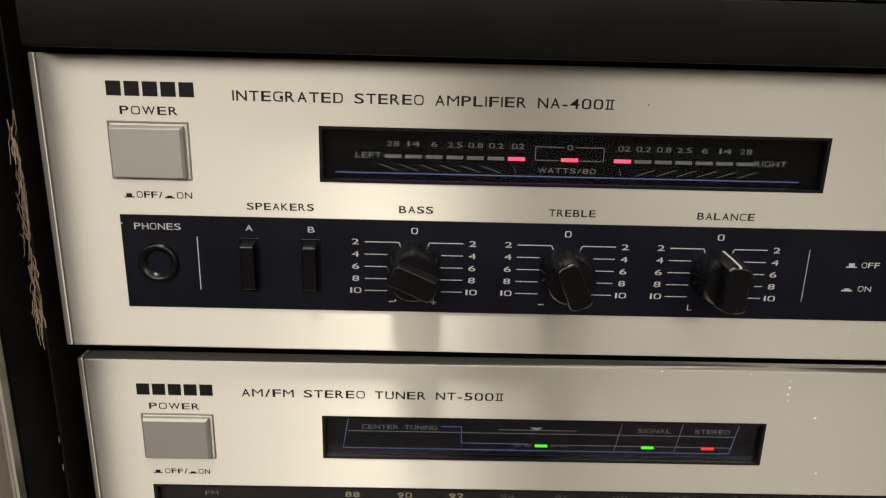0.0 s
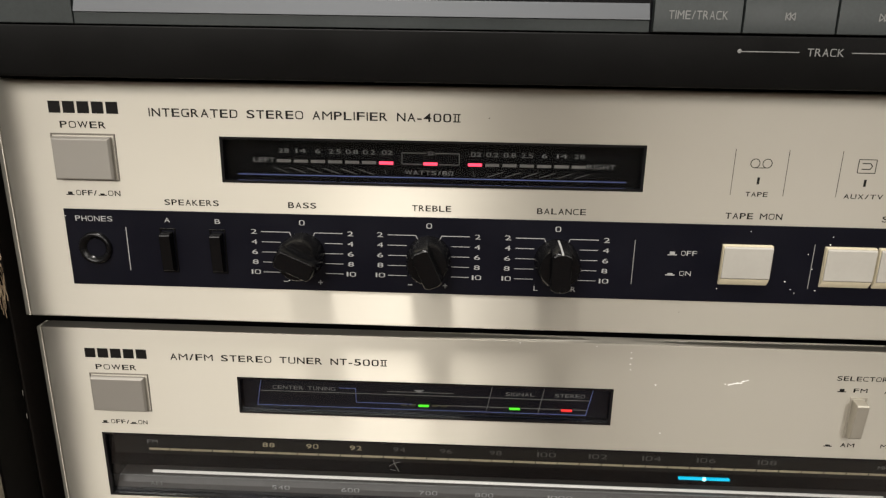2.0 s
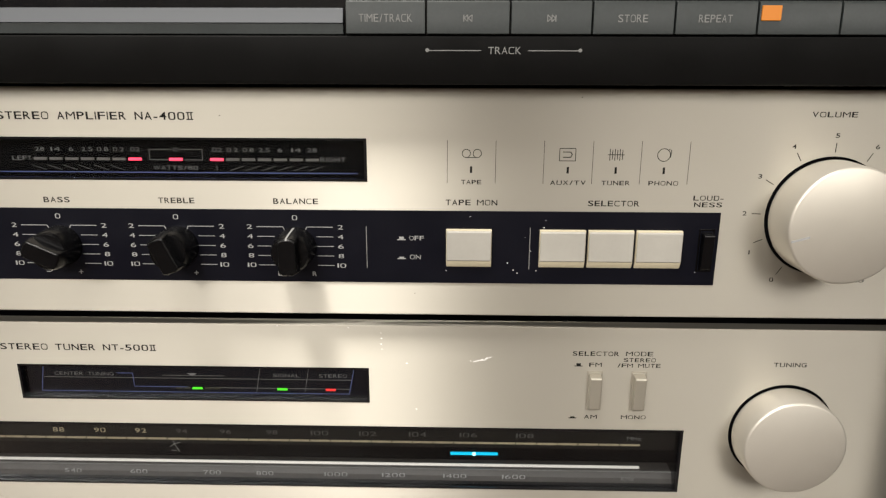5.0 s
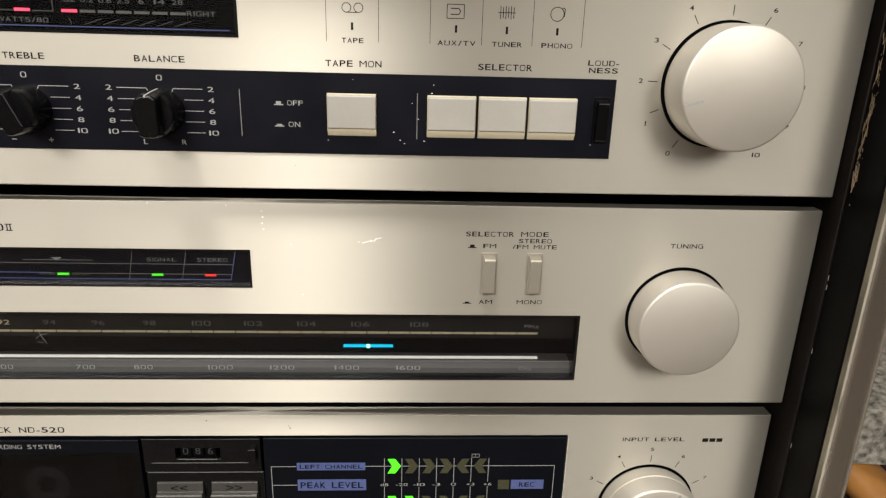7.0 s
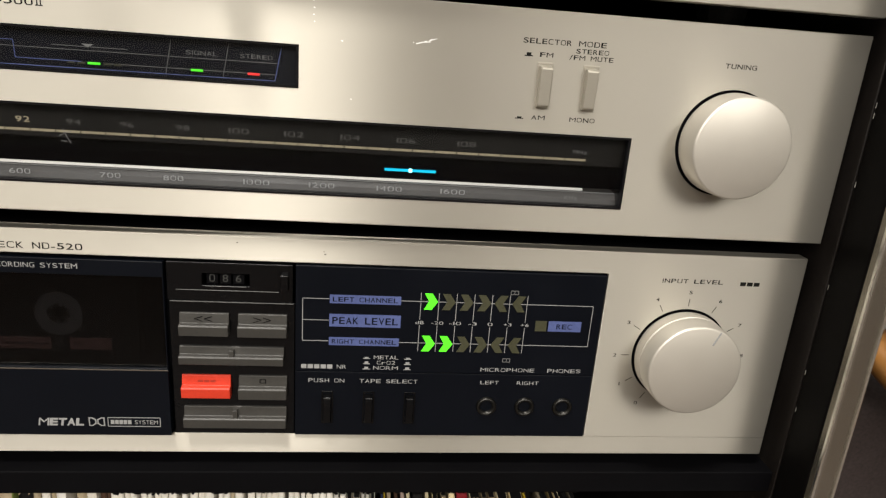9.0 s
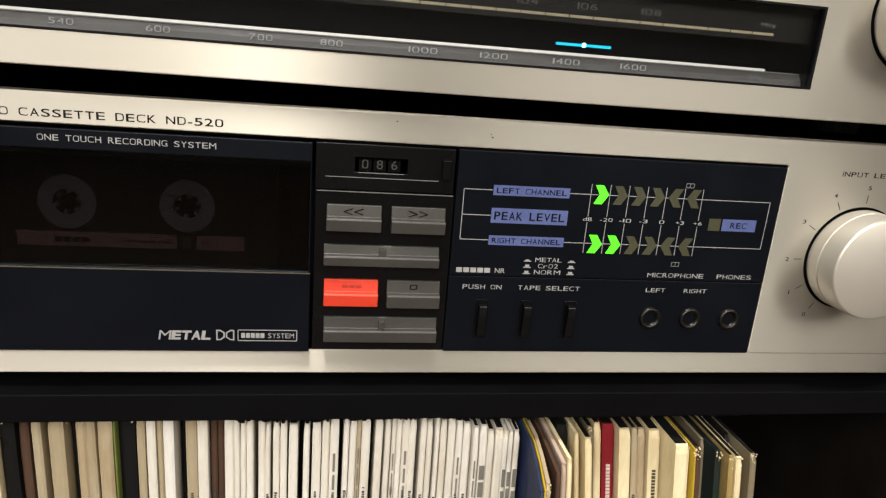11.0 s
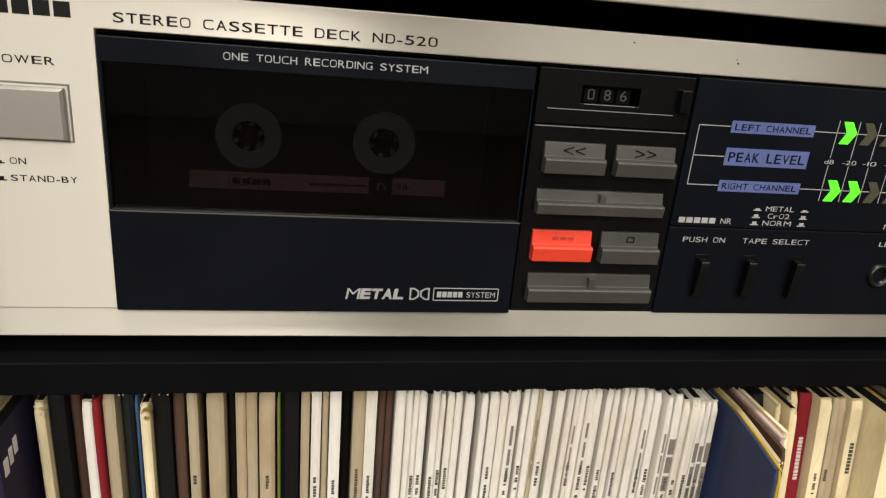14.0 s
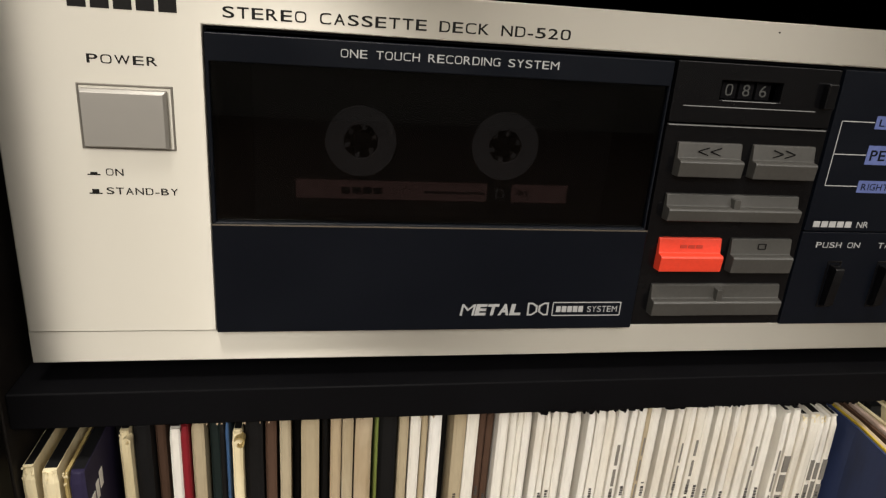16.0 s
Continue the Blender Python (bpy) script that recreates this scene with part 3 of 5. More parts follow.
def tone_scale(unit, cx, y, low, high):
    rows = (-50.0, -53.75, -57.5, -61.25, -65.0)
    for t, z in zip(("2", "4", "6", "8", "10"), rows):
        w = 1.1 if len(t) == 1 else 1.75
        words(t, cx - 17.2 - w, cx - 17.2 + w * 0.9, z - 0.85, 1.7, y, WHITE, unit)
        words(t, cx + 17.0 - w * 0.9, cx + 17.0 + w, z - 0.85, 1.7, y, WHITE, unit)
        if t == "2":
            part("scale_line", stroke([(cx - 14.6, z), (cx - 4.6, z), (cx - 3.6, z - 2.4)], 0.26, y), WHITE, unit)
            part("scale_line", stroke([(cx + 14.3, z), (cx + 4.4, z), (cx + 3.4, z - 2.4)], 0.26, y), WHITE, unit)
        else:
            part("scale_line", stroke([(cx - 14.6, z), (cx - 7.9, z)], 0.22, y), WHITE, unit)
            part("scale_line", stroke([(cx + 14.3, z), (cx + 7.9, z)], 0.22, y), WHITE, unit)
    words("0", cx - 1.0, cx + 1.0, -47.4, 1.9, y, WHITE, unit)
    if low == "-":
        part("scale_line", stroke([(cx - 7.4, -68.4), (cx - 5.8, -68.4)], 0.3, y), WHITE, unit)
        part("scale_line", stroke([(cx + 5.1, -68.4), (cx + 6.7, -68.4)], 0.3, y), WHITE, unit)
        part("scale_line", stroke([(cx + 5.9, -67.6), (cx + 5.9, -69.2)], 0.3, y), WHITE, unit)
    else:
        words(low, cx - 7.4, cx - 6.0, -69.3, 1.8, y, WHITE, unit)
        words(high, cx + 5.8, cx + 7.4, -69.3, 1.8, y, WHITE, unit)


def amplifier():
    u = thing("stereo_amplifier", "champagne silver stereo amplifier with navy control strip, lit red meter", "amplifier", (220, 150, -91))
    case(u, 0, -84.8, 0.6, 5.6)
    face = part("front_panel", plate(2.2, 440.8, 0, 6.5, -84.8, 0.9, [(78.9, 222.3, -32.1, -17.5)]), ALU, u, "champagne brushed aluminium front", bevel=0.5, segments=3)
    part("end_cap", box(0, 2.0, 0.1, 6.5, -84.8, 0.9), ALU, u, bevel=0.5, segments=3)
    part("panel_seam", box(1.9, 2.3, 0.6, 6.0, -84.5, 0.6), EDGE, u)
    # name and title
    bars(20.3, 45.2, -10.0, 4.0, 0, 5, INK, u, name="maker_mark", label="bold black maker's mark")
    words("POWER", 23.5, 39.5, -15.0, 2.3, 0, INK, u)
    words("INTEGRATED STEREO AMPLIFIER NA-400\u2161", 54.8, 160.4, -10.6, 2.8, 0, INK, u)
    power_button(u, 19.6, 42.2, -33.2, -16.8, 0)
    push_icon(22.3, -38.5, False, 0, INK, u, 0.72)
    words("OFF/", 25.9, 33.3, -38.5, 1.9, 0, INK, u)
    push_icon(33.8, -38.5, True, 0, INK, u, 0.72)
    words("ON", 37.3, 41.7, -38.5, 1.9, 0, INK, u)
    for t, a, b in (("SPEAKERS", 57.1, 76.4), ("BASS", 100.9, 110.8), ("TREBLE", 144.3, 157.9), ("BALANCE", 187.5, 204.3), ("TAPE MON", 251.7, 270.9), ("SELECTOR", 304.3, 323.2)):
        words(t, a, b, -41.3, 2.1, 0, INK, u)
    words("LOUD-", 342.7, 353.7, -38.9, 1.8, 0, INK, u)
    words("NESS", 343.2, 353.5, -41.4, 1.8, 0, INK, u)
    # meter
    w = part("meter_window", plate(78.3, 222.9, -0.12, 9, -32.7, -16.9, [(79.3, 221.9, -31.8, -17.7)]), GLOSSBLACK, u, "black glossy recessed power meter")
    part("meter_back", box(79.3, 221.9, 6.2, 8.5, -31.8, -17.7), VOID, w)
    part("meter_glass", box(79.3, 221.9, 1.4, 2.2, -31.8, -17.7), GLASS, w).visible_shadow = False
    y = 5.9
    for i, t in enumerate(("28", "14", "6", "2.5", "0.8", "0.2", ".02")):
        for side in (-1, 1):
            x = 150.2 + side * (15.5 + 6.0 * (6 - i))
            lit = t == ".02"
            part("meter_segment", box(x - 2.4, x + 2.4, y - 0.7, y, -26.1, -25.2), RED_ON if lit else GREY_OFF, u, "lit red meter segment" if lit else "unlit grey meter segment")
            hw = 0.9 * len(t.replace(".", "")) + 0.3 * t.count(".")
            words(t, x - hw, x + hw, -22.8, 1.5, y, DIMWHITE, u)
            part("scale_line", stroke([(x - side * 4.0 + side * 2.5, -29.9), (x + side * 1.6 + side * 2.5, -28.0)] if not lit else [(x, -29.9), (x - 0.6, -28.0)], 0.16, y), DIMWHITE, u)
    part("meter_segment", box(147.8, 152.6, y - 0.7, y, -26.1, -25.2), RED_ON, u, "lit red meter segment")
    part("scale_line", stroke([(148.6, -22.0), (140.2, -22.0), (140.2, -25.9), (147.2, -25.9)], 0.2, y), DIMWHITE, u)
    part("scale_line", stroke([(151.8, -22.0), (160.2, -22.0), (160.2, -25.9), (153.2, -25.9)], 0.2, y), DIMWHITE, u)
    words("0", 149.4, 151.0, -22.8, 1.5, y, DIMWHITE, u)
    words("LEFT", 87.8, 95.2, -26.3, 1.6, y, DIMWHITE, u)
    words("RIGHT", 204.6, 214.2, -26.3, 1.6, y, DIMWHITE, u)
    words("WATTS/8\u03a9", 141.3, 158.2, -29.6, 1.5, y, DIMWHITE, u)
    part("blue_line", stroke([(82, -30.7), (218.5, -30.7)], 0.3, y), BLUELINE, u)
    # navy control strip
    part("control_strip", box(20.5, 353.4, -0.35, 0.6, -71.6, -43.4), NAVY, u, "navy blue painted control strip", bevel=0.15)
    y = -0.35
    words("PHONES", 24.4, 37.8, -47.7, 1.9, y, WHITE, u)
    jack(u, 30.6, -57.6, y, 5.4, BLACK)
    for x in (42.3, 222.0, 283.4):
        part("divider_line", stroke([(x, -49.6), (x, -65.8)], 0.28, y), WHITE if x < 100 else DIMWHITE, u)
    words("A", 56.5, 58.5, -47.5, 1.7, y, WHITE, u)
    words("B", 74.5, 76.5, -47.6, 1.7, y, WHITE, u)
    for x in (57.3, 75.2, 348.9):
        lever(u, x, -65.4, -50.3, y, 4.4, BLACK, BLACK, 3.6)
    for cx, ang, lo, hi in ((105.5, -66, "-", "+"), (150.3, -24, "-", "+"), (195.2, 0, "L", "R")):
        tone_scale(u, cx, y, lo, hi)
        tone_knob(u, cx, -57.8, ang, y)
    push_icon(233.6, -54.8, False, y, WHITE, u, 0.8)
    words("OFF", 238.2, 243.6, -54.8, 1.7, y, WHITE, u)
    push_icon(233.6, -62.2, True, y, WHITE, u, 0.8)
    words("ON", 238.4, 242.4, -62.2, 1.7, y, WHITE, u)
    for x0, x1 in ((251.9, 269.2), (286.8, 304.2), (304.9, 322.0), (322.7, 340.0)):
        body = part("push_button", sweep([(y + 1, -50.2), (y - 1.3, -50.3), (y - 1.6, -62.6), (y - 0.1, -65.0), (y + 1, -65.1)], x0 + 0.1, x1 - 0.15), IVORY, u, "ivory square push button", bevel=0.25, segments=3)
        part("button_face", sweep([(y - 1.62, -50.6), (y - 2.2, -51.1), (y - 2.2, -62.0), (y - 1.62, -62.4)], x0 + 0.3, x1 - 0.35), CREAM, body, "grey satin face plate", bevel=0.25)
    # input symbols above the buttons
    for x in (252.3, 269.9, 287.4, 305.1, 322.5, 339.8):
        part("divider_line", stroke([(x, -17.4), (x, -33.0)], 0.16, 0), INK, u)
    for t, a, b in (("TAPE", 257.4, 264.8), ("AUX/TV", 290.0, 303.0), ("TUNER", 308.7, 319.1), ("PHONO", 325.8, 336.6)):
        words(t, a, b, -33.4, 1.6, 0, INK, u)
    for x in (261.0, 296.2, 313.6, 331.0):
        part("pointer_bar", box(x - 0.4, x + 0.4, -0.08, 0.02, -29.2, -26.8), INK, u)

    def ring(cx, cz, r, n=20):
        return [(cx + r * math.cos(2 * math.pi * k / n), cz + r * math.sin(2 * math.pi * k / n)) for k in range(n + 1)]

    part("tape_symbol", stroke(ring(259.2, -22.1, 1.5) , 0.25, 0, stroke(ring(263.2, -22.1, 1.5), 0.25, 0, stroke([(259.2, -23.6), (263.2, -23.6)], 0.25, 0))), INK, u)
    bm = stroke([(293.0, -20.1), (298.8, -20.1), (298.8, -24.6), (293.0, -24.6), (293.0, -20.1)], 0.25, 0)
    stroke([(294.2, -21.4), (297.0, -21.4), (297.6, -22.3), (297.0, -23.3), (294.2, -23.3)], 0.3, 0, bm)
    part("aux_symbol", bm, INK, u)
    bm = stroke([(310.4, -22.3), (316.4, -22.3)], 0.25, 0)
    for k in range(6):
        stroke([(311.2 + k * 0.9, -20.2 - 0.3 * (k % 2)), (311.2 + k * 0.9, -24.4 + 0.3 * (k % 2))], 0.25, 0, bm)
    part("tuner_symbol", bm, INK, u)
    part("phono_symbol", stroke(ring(330.6, -22.3, 2.3), 0.25, 0, stroke([(332.2, -20.2), (333.2, -20.6), (333.0, -23.2)], 0.25, 0)), INK, u)
    knob(u, "volume_knob", 391.6, -44.6, 0, 21.2, 16.5, 0, -106)
    words("VOLUME", 381.5, 397.5, -8.6, 1.9, 0, INK, u)
    dial_ticks(u, 391.6, -44.6, 23.6, 27.0, [-146, -112, -88, -60, -30, 0, 30, 60, 90, 118, 146], 0, [(-146, "0"), (-118, "1"), (-88, "2"), (-60, "3"), (-30, "4"), (0, "5"), (30, "6"), (60, "7"), (90, "8"), (118, "9"), (146, "10")], 29.6)
    specks([(261, -45.5), (277.5, -66.2), (279.0, -67.4), (281.6, -53.2), (288.5, -49.6), (289, -46.8), (283.8, -58.6), (275.2, -63.4), (286.0, -66.4), (20.9, -46), (346, -66.5), (100, -68), (252, -66.6)], y, 0.32, FLECK_GLINT, u)
    specks([(76, -10.9), (170, -9), (300, -2.0), (240, -76)], 0, 0.3, INK, u)
    return u


amplifier()


# ---------------------------------------------------------------- tuner
def tuner():
    Y = 4.5
    u = thing("stereo_tuner", "champagne silver radio tuner with long dark dial and cyan needle", "tuner", (220, 150, -184))
    case(u, Y, -176.3, -91.4, 6.5)
    part("front_panel", plate(2.0, 441.2, Y, Y + 6.5, -176.3, -91.2, [(76.9, 220.2, -124.7, -110.4), (20.4, 349.6, -164.8, -136.8)]), ALU, u, "champagne brushed aluminium front", bevel=0.45, segments=3)
    part("end_cap", box(0, 1.8, Y + 0.1, Y + 6.5, -176.3, -91.2), ALU, u, bevel=0.45, segments=3)
    part("panel_seam", box(1.7, 2.1, Y + 0.5, Y + 6.0, -176.0, -91.6), EDGE, u)
    bars(17.6, 42.6, -103.4, 3.9, Y, 5, INK, u, name="maker_mark", label="bold black maker's mark")
    words("POWER", 21.1, 37.2, -108.4, 2.2, Y, INK, u)
    words("AM/FM STEREO TUNER NT-500\u2161", 50.9, 134.5, -103.4, 2.7, Y, INK, u)
    power_button(u, 18.2, 41.4, -126.2, -109.9, Y)
    push_icon(20.4, -132.0, False, Y, INK, u, 0.72)
    words("OFF/", 24.2, 31.6, -132.0, 1.8, Y, INK, u)
    push_icon(31.9, -132.0, True, Y, INK, u, 0.72)
    words("ON", 35.2, 38.9, -132.0, 1.8, Y, INK, u)
    # tuning indicator window
    w = part("indicator_window", plate(76.3, 220.8, Y - 0.12, Y + 8, -125.3, -109.8, [(77.2, 219.9, -124.5, -110.6)]), GLOSSBLACK, u, "black glossy recessed tuning display")
    part("indicator_back", box(77.2, 219.9, Y + 4.0, Y + 7, -124.5, -110.6), NAVY, w)
    part("indicator_glass", box(77.2, 219.9, Y + 1.2, Y + 1.9, -124.5, -110.6), GLASS, w).visible_shadow = False
    y = Y + 3.8
    for pts in ([(84.5, -111.6), (82.4, -123.6), (211.8, -123.6), (214.2, -111.6)], [(84.0, -117.3), (213.2, -117.3)], [(115.0, -115.2), (121.6, -115.2), (121.8, -121.2), (144, -121.2)], [(153, -121.4), (212.4, -121.4)], [(173.0, -123.4), (175.2, -111.8)], [(193.2, -123.4), (195.4, -111.8)], [(134, -116.0), (160, -116.0)]):
        part("display_line", stroke(pts, 0.22, y), BLUELINE if len(pts) > 3 else DIMWHITE, u)
    part("centre_mark", prism([(144.4, -115.0), (148.6, -115.0), (146.5, -116.2)], y - 0.05, y + 0.02), WHITE, u)
    words("CENTER TUNING", 88.8, 113.6, -116.4, 1.5, y, DIMWHITE, u)
    words("SIGNAL", 180.3, 191.6, -116.2, 1.5, y, DIMWHITE, u)
    words("STEREO", 199.4, 211.0, -116.2, 1.5, y, DIMWHITE, u)
    for x, m, t in ((148.4, GREEN_ON, "lit green lamp"), (184.0, GREEN_ON, "lit green lamp"), (204.2, REDT_ON, "lit red lamp")):
        part("indicator_lamp", box(x - 2.1, x + 2.1, y - 0.8, y, -122.0, -121.2), m, u, t, bevel=0.2)
    for x in (140.6, 144.0, 152.8, 156.4):
        part("indicator_lamp", box(x - 1.2, x + 1.2, y - 0.3, y, -122.0, -121.3), OLIVE_OFF, u, "unlit lamp")
    # frequency dial
    d = part("dial_frame", plate(19.8, 350.2, Y - 0.12, Y + 14, -165.4, -136.2, [(20.8, 349.2, -164.6, -137.0)]), GLOSSBLACK, u, "dark recessed dial frame")
    part("dial_back", box(20.8, 349.2, 10.4, 11.4, -149.2, -137.0), DIALBROWN, d)
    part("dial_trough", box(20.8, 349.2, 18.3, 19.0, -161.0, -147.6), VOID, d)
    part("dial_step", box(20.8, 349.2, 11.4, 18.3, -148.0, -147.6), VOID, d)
    part("dial_strip", sweep([(11.6, -160.2), (17.8, -160.0), (17.8, -164.6), (9.0, -164.6), (9.6, -162.6)], 20.8, 349.2), DIALGREY, d, "grey lower dial strip with broadcast band numbers")
    # Emission puts the light of an unseen dial lamp into this edge.
    part("light_bar", sweep([(13.0, -160.15), (13.05, -159.9), (13.15, -159.5), (13.4, -159.25), (13.8, -159.2), (13.8, -160.15)], 34.0, 336.0), LIGHTBAR, d, "white acrylic edge, its glow added for an unseen dial lamp", smooth=True)
    part("strip_edge", box(20.8, 349.2, 11.0, 11.5, -160.5, -160.15), DIMWHITE, d, "pale polished edge of the strip")
    part("dial_glass", box(20.8, 349.2, Y + 1.2, Y + 2.0, -164.6, -137.0), GLASS, d, "clear acrylic dial window").visible_shadow = False
    y = 10.4
    part("fm_scale", box(35.0, 334.8, y - 0.12, y + 0.02, -147.4, -146.5), CREAMLINE, u, "cream printed scale line")
    for k in range(35):
        x = 35.0 + k * 299.8 / 34
        part("scale_tick", box(x - 0.17, x + 0.17, y - 0.2, y + 0.02, -147.7, -146.2), INK, u)
    fm = ((85, "88"), (103, "90"), (120.8, "92"), (138.5, "94"), (157.5, "96"), (177.5, "98"), (198.0, "100"), (218.7, "102"), (240, "104"), (261.7, "106"), (285.7, "108"))
    for x, t in fm:
        hw = 1.25 * len(t)
        # Darker print past x = 130 paints the fading of the dial light.
        words(t, x - hw, x + hw, -144.3, 2.1, y, CREAMLINE if x < 130 else UNLIT_PRINT, u)
    words("FM", 34.6, 39.0, -144.4, 1.7, y, DIMWHITE, u)
    words("MHz", 329, 335, -144.6, 1.6, y, DIMWHITE, u)
    y = 9.3
    for x, t in ((89.3, "540"), (118.3, "600"), (150.5, "700"), (173.5, "800"), (204.5, "1000"), (229.5, "1200"), (256.0, "1400"), (281.4, "1600")):
        hw = 1.25 * len(t)
        words(t, x - hw, x + hw, -163.4, 1.9, y - 0.15, WHITE, u)
    words("AM", 34.5, 39.5, -163.4, 1.7, y - 0.15, DIMWHITE, u)
    words("KHz", 327.5, 333.0, -163.4, 1.7, y - 0.15, DIMWHITE, u)
    part("tuning_needle", box(254.0, 274.8, 16.4, 17.4, -156.7, -155.8), CYAN_ON, u, "glowing cyan tuning needle")
    part("needle_spot", lathe(264.4, -156.2, [(0, 16.1), (0.8, 16.2), (0.9, 16.6)], 16), CYAN_HOT, u)
    bm = stroke([(136.4, -145.0), (137.3, -147.6), (138.8, -150.4)], 0.22, 5.9)
    stroke([(134.8, -148.2), (137.0, -146.6), (139.4, -146.0)], 0.2, 5.9, bm)
    stroke([(135.4, -149.6), (137.6, -150.0)], 0.2, 5.9, bm)
    part("glass_scratch", bm, DIMWHITE, u, "pale scratch on the dial window")
    # selector switches and tuning knob
    words("SELECTOR", 302.8, 321.3, -103.3, 1.9, Y, INK, u)
    words("MODE", 324.0, 334.8, -103.2, 1.9, Y, INK, u)
    words("STEREO", 323.3, 336.1, -105.8, 1.7, Y, INK, u)
    words("/FM MUTE", 321.0, 338.2, -108.2, 1.7, Y, INK, u)
    push_icon(303.8, -108.0, False, Y, INK, u, 0.8)
    words("FM", 309.6, 314.7, -108.0, 1.7, Y, INK, u)
    push_icon(302.6, -131.3, True, Y, INK, u, 0.8)
    words("AM", 308.9, 314.2, -131.3, 1.7, Y, INK, u)
    words("MONO", 324.0, 334.1, -131.3, 1.7, Y, INK, u)
    for x in (312.2, 330.0):
        lever(u, x, -126.6, -110.6, Y, 5.0, ALU_LEVER, ALU_LEVER, 4.0)
    words("TUNING", 383.0, 396.0, -107.2, 1.8, Y, INK, u)
    knob(u, "tuning_knob", 389.6, -136.2, Y, 20.2, 13.2)
    # White specks paint the small highlight dots on the tuner front.
    specks([(226.0, -94.5), (226.2, -96.8), (226.0, -99.2), (226.3, -101.5), (236.2, -107.5), (240.0, -128.0), (262, -106.2), (266.5, -105.6), (268.6, -104.8), (184.5, -91.9), (213.0, -92.4)], Y, 0.5, FLECK_GLINT, u)
    # White strokes paint the glint of a scratch.
    bm = stroke([(263.0, -106.6), (265.5, -105.9), (268.4, -105.6)], 0.4, Y)
    stroke([(267.8, -105.2), (270.6, -104.3)], 0.28, Y, bm)
    part("paint_smear", bm, FLECK_GLINT, u, "white streaks painted for the glint of a scratch")
    return u


tuner()


# ---------------------------------------------------------------- cassette deck
def stepped_key(unit, x0, x1, z0, z1, y, mat, label, ridge=0.52):
    z0 += 0.8
    zm = z0 + (z1 - z0) * ridge
    prof = [(y + 2, z1), (y - 0.9, z1 - 0.2), (y - 1.6, zm + 0.25), (y - 3.4, zm), (y - 3.8, zm - 0.6), (y - 3.4, z0 + 0.3), (y + 2, z0)]
    return part("deck_key", sweep(prof, x0, x1), mat, unit, label, bevel=0.25)


def cassette(parent_y):
    c = thing("audio_cassette", "dark cassette with pink label strip behind smoked window", "cassette", (107, parent_y + 6, -243))
    y = parent_y
    part("shell", plate(58.0, 156.0, y + 4.2, y + 12, -242.6, -199.0, [(79.5, 92.3, -228.2, -215.6), (118.9, 131.7, -228.2, -215.6)]), TAPE_SHELL, c, "dark translucent shell", bevel=0.8)
    part("label_strip", box(69.0, 144.6, y + 3.9, y + 4.25, -237.3, -232.2), TAPE_LABEL, c, "dull pink printed label strip")
    for cx in (85.9, 125.2):
        part("hub", lathe(cx, -221.6, [(4.6, y + 3.7), (9.3, y + 3.7), (9.5, y + 4.3), (4.4, y + 4.3), (4.6, y + 3.7)], 40), REEL, c, "pale grey tape hub ring")
        part("spindle", lathe(cx, -221.6, [(0, y + 3.6), (1.2, y + 3.8), (2.6, y + 5), (2.8, y + 12)], 20), BLACK, c)
        for k in range(6):
            a = 2 * math.pi * k / 6 + 0.3
            part("hub_tooth", box(cx + 3.7 * math.cos(a) - 0.6, cx + 3.7 * math.cos(a) + 0.6, y + 4.4, y + 9, -221.6 + 3.7 * math.sin(a) - 0.6, -221.6 + 3.7 * math.sin(a) + 0.6), REEL, c)
    bars(81.0, 92.5, -235.8, 1.8, y + 3.9, 4, TAPE_SHELL, c, name="label_mark", label="dark maker's mark on the label")
    bars(103.5, 120.5, -235.3, 0.7, y + 3.9, 9, TAPE_SHELL, c, name="label_mark")
    part("label_block", box(121.2, 128.2, y + 3.75, y + 3.95, -237.6, -232.0), TAPE_SHELL, c)
    words("D", 123.6, 126.2, -236.2, 2.6, y + 3.7, REEL, c)
    words("90", 129.6, 133.0, -235.6, 1.7, y + 3.88, TAPE_SHELL, c)
    return c


